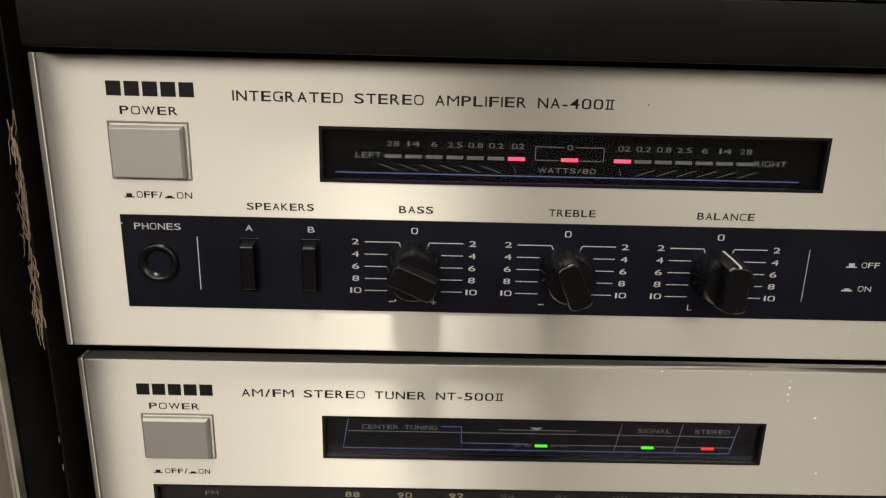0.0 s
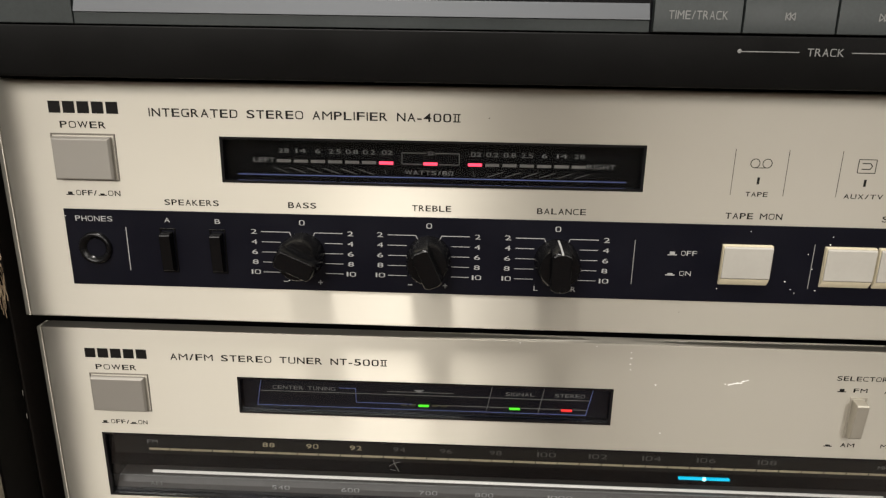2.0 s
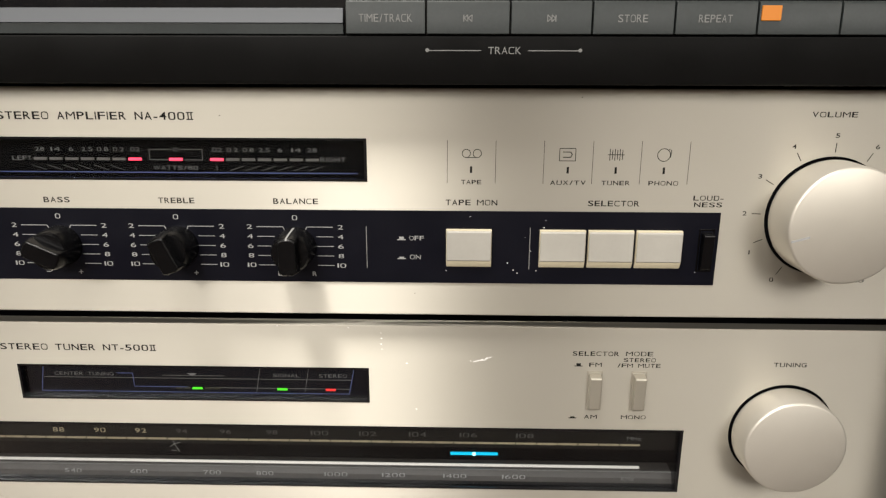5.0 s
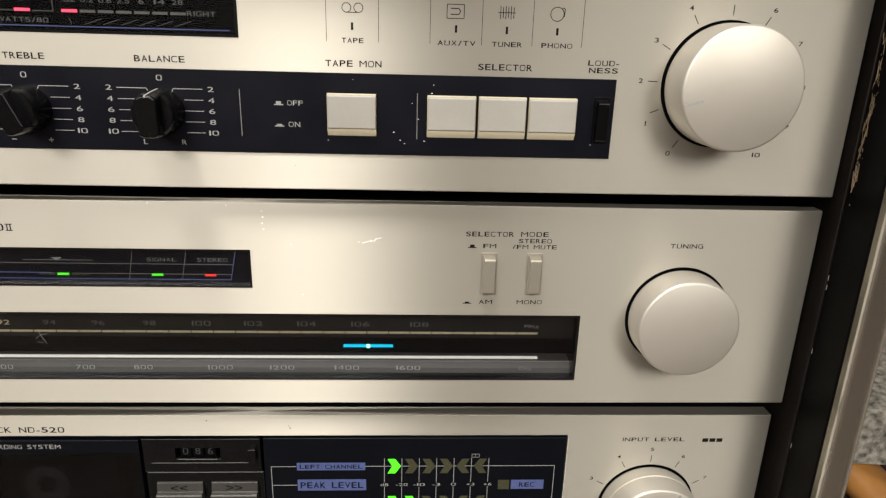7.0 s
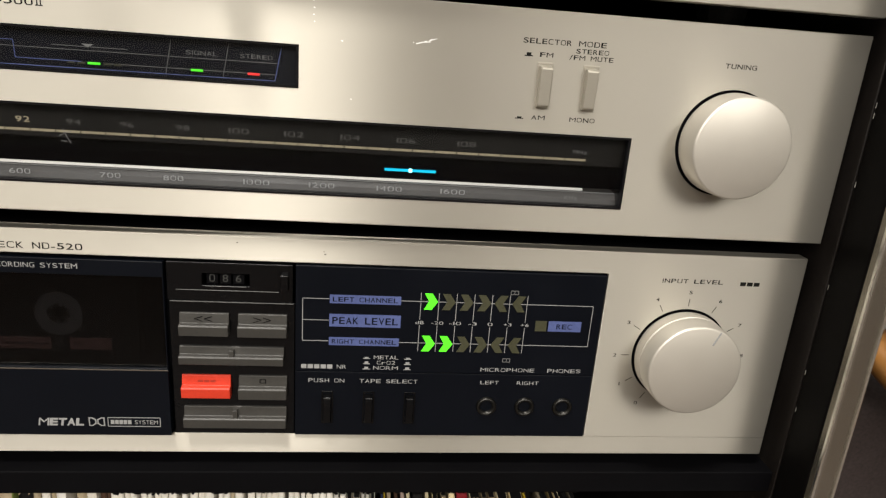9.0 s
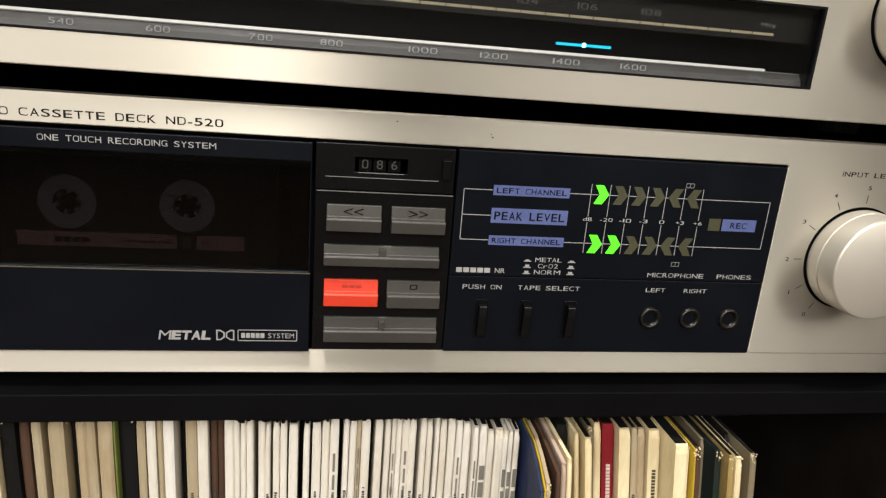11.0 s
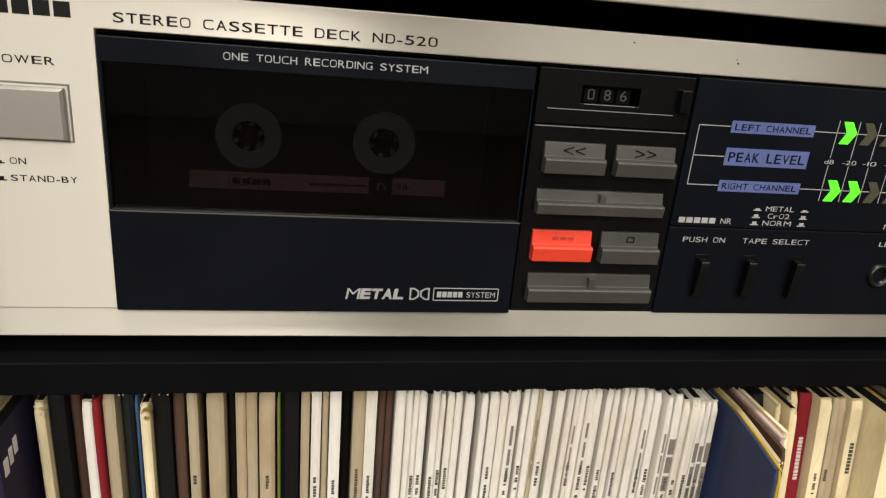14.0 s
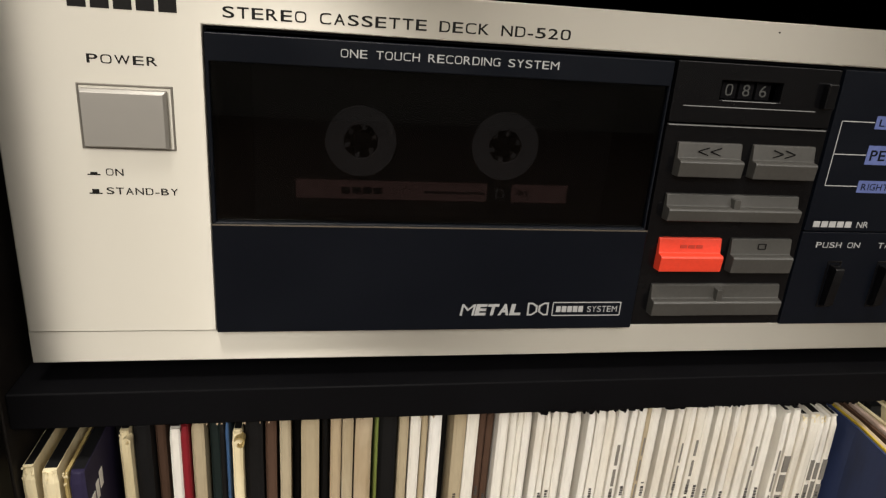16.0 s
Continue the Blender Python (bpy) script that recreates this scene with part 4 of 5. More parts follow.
def cassette_deck():
    Y = 8.0
    u = thing("cassette_deck", "silver cassette deck with slate front, red record key, green level meter", "cassette deck", (220, 150, -290.5))
    case(u, Y, -283.6, -184.6, 6.5)
    part("front_panel", plate(0, 440, Y, Y + 7, -274.2, -184.4, [(47.8, 351.0, -274.9, -194.6)]), ALU, u, "champagne brushed aluminium front", bevel=0.5, segments=3)
    part("bottom_lip", sweep([(Y + 0.5, -274.5), (Y + 0.3, -274.8), (Y + 0.4, -283.9), (Y + 0.8, -284.3), (Y + 7, -284.3), (Y + 7, -274.6)], 0, 440), ALU, u, "champagne aluminium lower lip")
    bars(18.7, 43.2, -192.3, 3.9, Y, 5, INK, u, name="maker_mark", label="bold black maker's mark")
    words("STEREO CASSETTE DECK ND-520", 52.5, 138.4, -192.6, 2.6, Y, INK, u)
    words("POWER", 21.6, 37.3, -204.6, 2.1, Y, INK, u)
    power_button(u, 18.6, 40.3, -224.9, -209.2, Y)
    push_icon(19.0, -231.6, True, Y, INK, u, 0.75)
    words("ON", 23.3, 27.4, -231.6, 1.8, Y, INK, u)
    push_icon(19.0, -236.4, False, Y, INK, u, 0.75)
    words("STAND-BY", 23.0, 40.0, -236.4, 1.8, Y, INK, u)
    # well and door
    part("deck_well", box(47.9, 350.9, Y + 13, Y + 14, -274.8, -194.7), VOID, u)
    part("well_wall", plate(47.9, 350.9, Y + 1.0, Y + 13, -274.8, -194.7, [(48.5, 350.3, -274.2, -195.3)]), VOID, u)
    door = part("cassette_door", plate(48.1, 168.2, Y - 0.8, Y + 2.6, -274.6, -196.0, [(49.0, 167.6, -243.0, -202.6)]), SLATE, u, "slate blue cassette door", bevel=0.4)
    part("door_window", box(49.0, 167.6, Y + 0.2, Y + 1.4, -243.0, -202.6), SMOKE, door, "smoked clear window").visible_shadow = False
    part("lower_cover", box(48.0, 168.4, Y - 2.0, Y - 0.85, -274.4, -243.2), SLATE, door, "slate blue lower door cover", bevel=0.35)
    # Metal strip paints the highlight on the lower cover's top edge.
    part("door_edge", box(48.0, 168.4, Y - 2.05, Y - 1.75, -243.55, -243.15), CHROME, door, "thin bright strip painted for the edge highlight")
    words("ONE TOUCH RECORDING SYSTEM", 80.1, 136.1, -200.0, 2.0, Y - 0.8, WHITE, u)
    words("METAL", 115.4, 133.4, -269.8, 3.6, Y - 2.0, WHITE, u, 0.046, "", 0.05, 0.16)
    y = Y - 2.0
    for x, s in ((135.2, 1), (141.6, -1)):
        bm = prism([(x, -269.9), (x + s * 1.5, -269.9), (x + s * 3.05, -268.8), (x + s * 3.05, -266.8), (x + s * 1.5, -265.8), (x, -265.8)], y - 0.05, y + 0.02)
        part("logo_shape", bm, WHITE, u)
        part("logo_shape", prism([(x + s * 0.5, -269.4), (x + s * 1.35, -269.4), (x + s * 2.5, -268.5), (x + s * 2.5, -267.1), (x + s * 1.35, -266.3), (x + s * 0.5, -266.3)], y - 0.09, y), SLATE, u)
    part("logo_frame", stroke([(142.9, -265.8), (164.0, -265.8), (164.0, -270.0), (142.9, -270.0), (142.9, -265.8)], 0.3, y), WHITE, u)
    bars(144.0, 152.6, -268.9, 1.9, y, 5, WHITE, u, name="logo_mark", label="white logo blocks")
    words("SYSTEM", 153.6, 163.0, -268.9, 1.9, y, WHITE, u)
    # counter
    part("counter_bezel", plate(169.3, 218.8, Y - 0.6, Y + 3, -212.0, -195.6, [(183.0, 201.6, -205.4, -200.2)]), BLACK, u, "black counter surround", bevel=0.3)
    for k, t in enumerate(("0", "8", "6")):
        x = 186.6 + 5.2 * k
        part("counter_wheel", box(x - 2.2, x + 2.2, Y + 1.4, Y + 4, -205.2, -200.4), MATT, u)
        words(t, x - 1.1, x + 1.1, -204.4, 3.2, Y + 1.35, COUNTER, u)
    part("trim_line", stroke([(184.0, -205.6), (200.4, -205.6)], 0.2, Y - 0.62), DIMWHITE, u)
    part("trim_line", stroke([(172.7, -207.4), (213.2, -207.4)], 0.22, Y - 0.62), DIMWHITE, u)
    part("reset_button", box(214.0, 217.2, Y - 3.0, Y, -206.4, -199.4), BLACK, u, bevel=0.4)
    # keys
    part("key_bed", box(169.4, 219.6, Y + 0.2, Y + 4, -274.4, -212.4), BLACK, u, "black key surround", bevel=0.3)
    part("trim_line", stroke([(170.0, -212.8), (219.0, -212.8)], 0.3, Y + 0.2), DIMWHITE, u)
    for x0, x1, z0, z1, m, l in ((173.6, 193.2, -227.9, -217.3, GREYKEY, "grey rewind key"), (196.8, 216.6, -228.0, -217.3, GREYKEY, "grey fast forward key"), (173.0, 215.3, -240.9, -232.2, GREYKEY, "wide grey play key"),
                                 (173.4, 193.3, -256.6, -245.6, REDKEY, "bright red record key"), (196.6, 216.6, -257.0, -245.6, GREYKEY, "grey pause key"), (173.7, 216.4, -271.0, -260.4, GREYKEY, "wide grey stop key")):
        k = stepped_key(u, x0, x1, z0, z1, Y + 0.2, m, l)
        if x1 - x0 > 30:
            cx, zz = (x0 + x1) / 2, z0 + (z1 - z0) * 0.52
            part("key_rib", box(cx - 1.0, cx + 1.0, Y - 3.1, Y - 0.6, zz, z1 - 1.0), GREYKEY, k, bevel=0.2)
    for cx, s in ((183.2, -1), (206.6, 1)):
        for o in (-2, 1.8):
            part("key_symbol", stroke([(cx + o - s * 1.6, -218.7), (cx + o + s * 1.6, -219.8), (cx + o - s * 1.6, -220.9)], 0.32, Y - 1.25), BLACK, u)
    bars(180.0, 187.6, -248.7, 1.0, Y - 1.25, 3, plastic_dark_red(), u, name="key_symbol")
    part("key_symbol", stroke([(205.4, -247.2), (205.4, -248.8), (207.8, -248.8), (207.8, -247.2), (205.4, -247.2)], 0.3, Y - 1.25), BLACK, u)
    # level meter panel
    part("meter_panel", box(219.9, 350.6, Y - 0.5, Y + 3, -243.0, -195.4), SLATE, u, "slate blue meter panel", bevel=0.3)
    part("socket_panel", box(219.9, 350.6, Y - 0.3, Y + 3, -274.6, -243.3), SLATE, u, "slate blue socket panel", bevel=0.3)
    y = Y - 0.5
    for pts in ([(233.6, -209.6), (222.8, -209.6), (222.8, -228.7), (233.6, -228.7)], [(222.8, -219.2), (233.6, -219.2)], [(263.2, -209.6), (346.2, -209.6), (346.2, -228.7), (263.2, -228.7)]):
        part("meter_line", stroke(pts, 0.26, y), WHITE, u)
    for a, b, z0, z1, t in ((233.8, 263.2, -211.5, -207.7, "LEFT CHANNEL"), (233.8, 263.5, -222.0, -216.3, "PEAK LEVEL"), (233.8, 263.2, -230.6, -226.9, "RIGHT CHANNEL")):
        part("name_strip", box(a, b, y - 0.1, y + 0.1, z0, z1), PERIWINKLE, u, "periwinkle blue name strip")
        words(t, a + 1.2, b - 1.2, z0 + (z1 - z0) * 0.22, (z1 - z0) * 0.54, y - 0.1, SLATE, u)
    for i, t in enumerate(("dB", "-20", "-10", "-3", "0", "+3", "+6")):
        x = 271.5 + 7.58 * i
        part("meter_tick", stroke([(x, -205.6), (x, -218.0)], 0.24, y), WHITE, u)
        part("meter_tick", stroke([(x, -220.4), (x, -232.6)], 0.24, y), WHITE, u)
        hw = 0.75 * len(t) + 0.3
        words(t, x - hw, x + hw, -219.9, 1.4, y, WHITE, u)
    for row, lit in ((-209.5, 1), (-228.9, 2)):
        for i in range(6):
            x, s = 272.6 + 7.58 * i, 1 if i < 4 else -1
            c = x + 3.0
            out = [(c - s * 2.6, row + 3.6), (c + s * 0.6, row + 3.6), (c + s * 3.0, row), (c + s * 0.6, row - 3.6), (c - s * 2.6, row - 3.6), (c - s * 0.6, row)]
            on = i < lit
            part("level_segment", prism(out, y - 0.35, y + 0.05), GREEN_ON if on else OLIVE_OFF, u, "lit green chevron" if on else "unlit olive chevron")
    for x, z in ((309.5, -203.6), (309.0, -235.4)):
        part("logo_shape", stroke([(x, z), (x + 3.2, z), (x + 3.2, z - 1.6), (x, z - 1.6), (x, z)], 0.25, y, stroke([(x + 1.6, z), (x + 1.6, z - 1.6)], 0.25, y)), DIMWHITE, u)
    part("record_lamp", box(321.6, 326.6, y - 0.2, y + 0.1, -221.8, -217.0), OLIVE_OFF, u, "unlit record lamp")
    part("name_strip", box(327.4, 342.0, y - 0.1, y + 0.1, -221.8, -217.0), PERIWINKLE, u, "periwinkle blue name strip")
    words("REC", 331.0, 338.0, -220.6, 2.3, y - 0.1, SLATE, u)
    bars(222.4, 236.0, -241.7, 1.9, y, 5, WHITE, u, name="logo_mark", label="white logo blocks")
    words("NR", 237.4, 241.4, -241.7, 1.9, y, WHITE, u)
    for k, t in enumerate(("METAL", "CrO2", "NORM")):
        z = -236.8 - 2.5 * k
        words(t, 252.9 + (1.4 if k == 1 else 0), 263.5 - (1.2 if k == 1 else 0), z, 1.7, y, WHITE, u)
        push_icon(248.4, z, k < 1, y, WHITE, u, 0.75)
        push_icon(266.0, z, k < 1, y, WHITE, u, 0.75)
    words("MICROPHONE", 299.6, 323.7, -241.8, 1.8, y, WHITE, u)
    words("PHONES", 329.6, 344.8, -241.8, 1.8, y, WHITE, u)
    y = Y - 0.3
    words("PUSH ON", 225.5, 240.8, -248.4, 1.8, y, WHITE, u)
    words("TAPE SELECT", 247.3, 272.5, -248.4, 1.8, y, WHITE, u)
    words("LEFT", 300.2, 308.4, -248.2, 1.7, y, WHITE, u)
    words("RIGHT", 316.6, 326.5, -248.2, 1.7, y, WHITE, u)
    for x in (303.8, 321.2, 338.6):
        jack(u, x, -259.1, y, 4.0, JACKRING)
    for x in (233.7, 251.5, 269.4):
        lever(u, x, -267.8, -253.4, y, 3.6, BLACK, BLACK, 3.4)
    knob(u, "input_level_knob", 389.3, -231.6, Y, 21.0, 16.2, 0.42, 24)
    words("INPUT LEVEL", 375.4, 403.0, -197.6, 1.9, Y, INK, u)
    bars(411.0, 420.5, -198.0, 1.8, Y, 3, INK, u, name="print_mark")
    dial_ticks(u, 389.3, -231.6, 23.4, 26.8, [-147, -121, -92, -60, -29, 0, 29, 60, 90], Y, [(-147, "0"), (-121, "1"), (-92, "2"), (-60, "3"), (-29, "4"), (0, "5"), (29, "6"), (60, "7"), (90, "8")], 29.8)
    specks([(231, -189.5), (231.6, -190.6), (197, -187.0)], Y, 0.45, INK, u)
    cassette(Y)
    return u


def plastic_dark_red():
    return plastic("dark_red_print", (0.35, 0.03, 0.015), 0.5)


cassette_deck()


# ---------------------------------------------------------------- compact disc player above
def disc_player():
    Y = -9.0
    u = thing("disc_player", "black compact disc player with charcoal keys and silver strip", "disc player", (220, 150, 0.9))
    part("case", box(2, 438, Y + 9, 300, 4.5, 84), MATT, u, "matt black case", bevel=0.8)
    for x in (45, 395):
        for d in (30, 260):
            bm = bmesh.new()
            bmesh.ops.create_cone(bm, cap_ends=True, segments=20, radius1=0.010, radius2=0.011, depth=0.0044, matrix=Matrix.Translation(V(x, d, 2.6)))
            part("foot", bm, RUBBER, u)
    part("lower_fascia", sweep([(Y + 0.8, 2.4), (Y, 3.6), (Y - 0.2, 18.3), (Y + 9, 18.3), (Y + 9, 2.4)], 4, 436), CDBLACK, u, "black fascia strip", bevel=0.4)
    part("upper_fascia", box(4, 436, Y + 2.2, Y + 9, 18.5, 84), GLOSSBLACK, u, "glossy black upper fascia", bevel=0.4)
    part("drawer_front", box(38.5, 217.4, Y - 0.2, Y + 4, 18.7, 22.2), CDKEY, u, "dark grey drawer edge", bevel=0.2)
    part("drawer_strip", sweep([(Y - 0.6, 22.3), (Y + 1.2, 27.2), (Y + 4, 27.4), (Y + 4, 22.3)], 38.5, 217.4), SILVERBAR, u, "bright silver drawer strip", bevel=0.2)
    part("left_fascia_block", box(4, 38.2, Y - 0.3, Y + 4, 18.7, 30.0), CDKEY, u, bevel=0.3)
    xs = (218.2, 245.2, 273.2, 300.3, 327.4, 354.4, 381.5, 408.6)
    for a, b in zip(xs, xs[1:]):
        part("disc_key", sweep([(Y - 0.9, 18.9), (Y - 0.5, 28.6), (Y + 0.1, 29.5), (Y + 4, 29.7), (Y + 4, 18.9)], a + 0.25, b - 0.35), CDKEY, u, "charcoal grey flat key", bevel=0.2)
    y = Y - 0.75
    words("TIME/TRACK", 222.8, 240.5, 22.7, 2.5, y, DIMWHITE, u)
    words("STORE", 308.6, 318.4, 22.7, 2.4, y, DIMWHITE, u)
    words("REPEAT", 335.0, 346.0, 22.7, 2.4, y, DIMWHITE, u)
    for cx, s in ((259.2, -1), (286.6, 1)):
        part("key_symbol", stroke([(cx + s * 1.5, 22.8), (cx + s * 1.5, 25.0)], 0.35, y), DIMWHITE, u)
        for o in (-1.2, 0.2):
            part("key_symbol", stroke([(cx + s * o, 22.8), (cx + s * (o + 1.2), 23.9), (cx + s * o, 25.0), (cx + s * o, 22.8)], 0.3, y), DIMWHITE, u)
    part("pause_lamp", box(355.3, 361.6, Y - 1.3, Y, 23.3, 28.0), ORANGE_ON, u, "square orange lit lamp", bevel=0.2)
    y = Y - 0.2
    part("bracket_line", stroke([(245.6, 13.6), (263.6, 13.6)], 0.28, y), DIMWHITE, u)
    part("bracket_line", stroke([(279.4, 13.6), (296.8, 13.6)], 0.28, y), DIMWHITE, u)
    for x in (245.5, 296.8):
        part("bracket_dot", lathe(x, 13.7, [(0, y - 0.1), (0.6, y - 0.08), (0.65, y + 0.02)], 14), DIMWHITE, u)
    words("TRACK", 266.0, 277.0, 12.5, 2.3, y, DIMWHITE, u)
    return u


disc_player()
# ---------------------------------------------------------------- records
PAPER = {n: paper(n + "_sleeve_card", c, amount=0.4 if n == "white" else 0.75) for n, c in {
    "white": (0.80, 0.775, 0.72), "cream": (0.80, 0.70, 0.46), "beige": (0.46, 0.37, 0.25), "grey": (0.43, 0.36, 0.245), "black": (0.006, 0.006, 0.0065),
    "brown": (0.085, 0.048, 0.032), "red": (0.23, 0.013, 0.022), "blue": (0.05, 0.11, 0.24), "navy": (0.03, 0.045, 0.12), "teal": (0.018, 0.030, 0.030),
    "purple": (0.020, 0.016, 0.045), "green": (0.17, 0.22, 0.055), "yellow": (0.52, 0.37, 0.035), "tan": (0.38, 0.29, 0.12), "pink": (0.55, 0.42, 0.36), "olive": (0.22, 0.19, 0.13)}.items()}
SPINE_INK = plastic("spine_print", (0.05, 0.045, 0.04), 0.7)
SPINE_GREY = plastic("grey_spine_print", (0.19, 0.175, 0.15), 0.7)
SPINE_PALE = plastic("pale_spine_print", (0.6, 0.5, 0.45), 0.7)


def curl(parent, cx, cz, y, r, material):
    """A strip of torn card rolled over on itself."""
    bm, pts = bmesh.new(), []
    for k in range(15):
        t = k / 14
        q = r * (1.0 - 0.5 * t + 0.16 * math.sin(9 * t))
        pts.append((cx + q * math.cos(2.6 - 5.0 * t), cz + q * math.sin(2.6 - 5.0 * t)))
    for (ax, az), (bx, bz) in zip(pts, pts[1:]):
        d = math.hypot(bx - ax, bz - az)
        nx, nz = -(bz - az) / d * 0.22, (bx - ax) / d * 0.22
        prism([(ax + nx, az + nz), (bx + nx, bz + nz), (bx - nx, bz - nz), (ax - nx, az - nz)], y - 1.2, y + 2.2, bm)
    return part("curled_card", bm, material, parent, "curled torn strip of card")


SLEEVES = "records on the shelf"


def slope(x):
    """How far the sleeves lean: upright in the packed run, tilted over at the loose end."""
    return 0.03 * min(1.0, max(0.0, (x - 200) / 55)) + 0.105 * min(1.0, max(0.0, (x - 257) / 24))


def record(x0, x1, front, top, colour, rng, marks=0, frayed=False, bend=0.0, pale=False, lean=0.0):
    """A sleeve standing on the bottom board: card shell with a slightly bulged spine and a dented top corner."""
    bm = bmesh.new()
    w, top = x1 - x0, top + 1.9
    rows = []
    for z in (-632, -560, -480, -400, top - 14, top - 4, top - 0.6, top):
        sh = rng.uniform(-0.12, 0.12)
        dent = 0.0 if z < top - 5 else (rng.uniform(0.2, 1.2) if z > top - 1 else rng.uniform(0, 0.4))
        pinch = 0.0 if z < top - 1 else min(0.3, 0.12 * w)
        f, m, b = front + dent, front + 34, front + 313
        rows.append([bm.verts.new(V(x + sh, y, z)) for x, y in (
            (x0 + pinch - bend, f + 0.6), (x0 + 0.25 * w - bend, f + rng.uniform(0, 0.2)), (x1 - 0.25 * w - bend, f + rng.uniform(0, 0.2)), (x1 - pinch - bend, f + 0.6),
            (x1 - pinch - bend * 0.4, f + 18), (x1 - pinch, m), (x1 - pinch, b), (x0 + pinch, b), (x0 + pinch, m), (x0 + pinch - bend * 0.4, f + 18))])
    for a, b in zip(rows, rows[1:]):
        for i in range(10):
            bm.faces.new([a[i], a[(i + 1) % 10], b[(i + 1) % 10], b[i]])
    bm.faces.new(rows[0]), bm.faces.new(rows[-1])
    bmesh.ops.recalc_face_normals(bm, faces=bm.faces)
    me = bpy.data.meshes.new("record_sleeve")
    bm.to_mesh(me)
    bm.free()
    me.materials.append(PAPER[colour])
    ob = new("record_sleeve", me)
    tone = {"white": "worn white", "grey": "greyed", "cream": "yellowed cream", "black": "black", "pink": "pale pinkish"}.get(colour, "faded " + colour)
    tagged(ob, tone + " card record sleeve standing upright on the shelf", "record", SLEEVES)
    if marks:
        mk, z, c = bmesh.new(), -345.0 - rng.uniform(0, 5) if marks > 0 else -334.0, (x0 + x1) / 2 - bend
        if marks < 0:
            for _ in range(-marks):
                h, g = rng.uniform(1.0, 1.6), 0.17 * w
                box(c - g, c + g, front - 0.12, front + 0.4, z - h, z, mk)
                z -= h + 0.5
        for _ in range(marks * 5):
            h, g = rng.uniform(0.45, 1.1), min(0.6, 0.28 * w)
            if rng.random() < 0.84:
                box(c - g, c + g * rng.uniform(0.5, 1.0), front - 0.12, front + 0.4, z - h, z, mk)
            z -= h + 0.4
        part("spine_print", mk, SPINE_PALE if pale else SPINE_INK, ob)
    # Black strip on the closed top paints the dark hollow of the sleeve.
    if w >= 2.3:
        part("sleeve_opening", box(x0 + 0.45, x1 - 0.45, front + 36, front + 311, top - 0.5, top + 0.06), PAPER["black"], ob, "black strip painted for the shaded open top of the sleeve")
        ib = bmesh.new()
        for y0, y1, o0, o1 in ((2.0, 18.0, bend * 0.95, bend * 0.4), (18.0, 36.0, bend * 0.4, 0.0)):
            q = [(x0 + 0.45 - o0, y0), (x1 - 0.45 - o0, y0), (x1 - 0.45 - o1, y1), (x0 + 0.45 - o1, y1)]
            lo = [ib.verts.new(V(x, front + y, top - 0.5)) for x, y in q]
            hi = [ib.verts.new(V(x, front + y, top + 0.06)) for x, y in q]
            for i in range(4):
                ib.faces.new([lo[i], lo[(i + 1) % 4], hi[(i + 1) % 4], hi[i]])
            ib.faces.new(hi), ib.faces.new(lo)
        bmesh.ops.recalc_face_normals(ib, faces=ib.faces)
        part("sleeve_opening", ib, PAPER["black"], ob, "black strip painted for the shaded open top of the sleeve")
    if frayed:
        fb = bmesh.new()
        for _ in range(11):
            cx, cz, cy = rng.uniform(x0 + 0.1, x1 - 0.1) - bend, top - abs(rng.gauss(0, 2.0)) + 0.2, front + rng.uniform(-0.2, 1.0)
            s, t = rng.uniform(0.1, 0.34), rng.uniform(0, 3)
            prism([(cx + s * math.cos(t + k) * (0.5 + rng.random()), cz + 1.4 * s * math.sin(t + k) * (0.5 + rng.random())) for k in (0, 1.4, 2.7, 4.2, 5.3)], cy - 0.12, cy + 0.12, fb)
        part("torn_card", fb, PAPER["cream"], ob, "torn yellowed card fibres")
    if lean:
        for o in (ob, *ob.children):
            for v in o.data.vertices:
                v.co.x += lean * (Z0 + top / 1000 - v.co.z)
    return ob


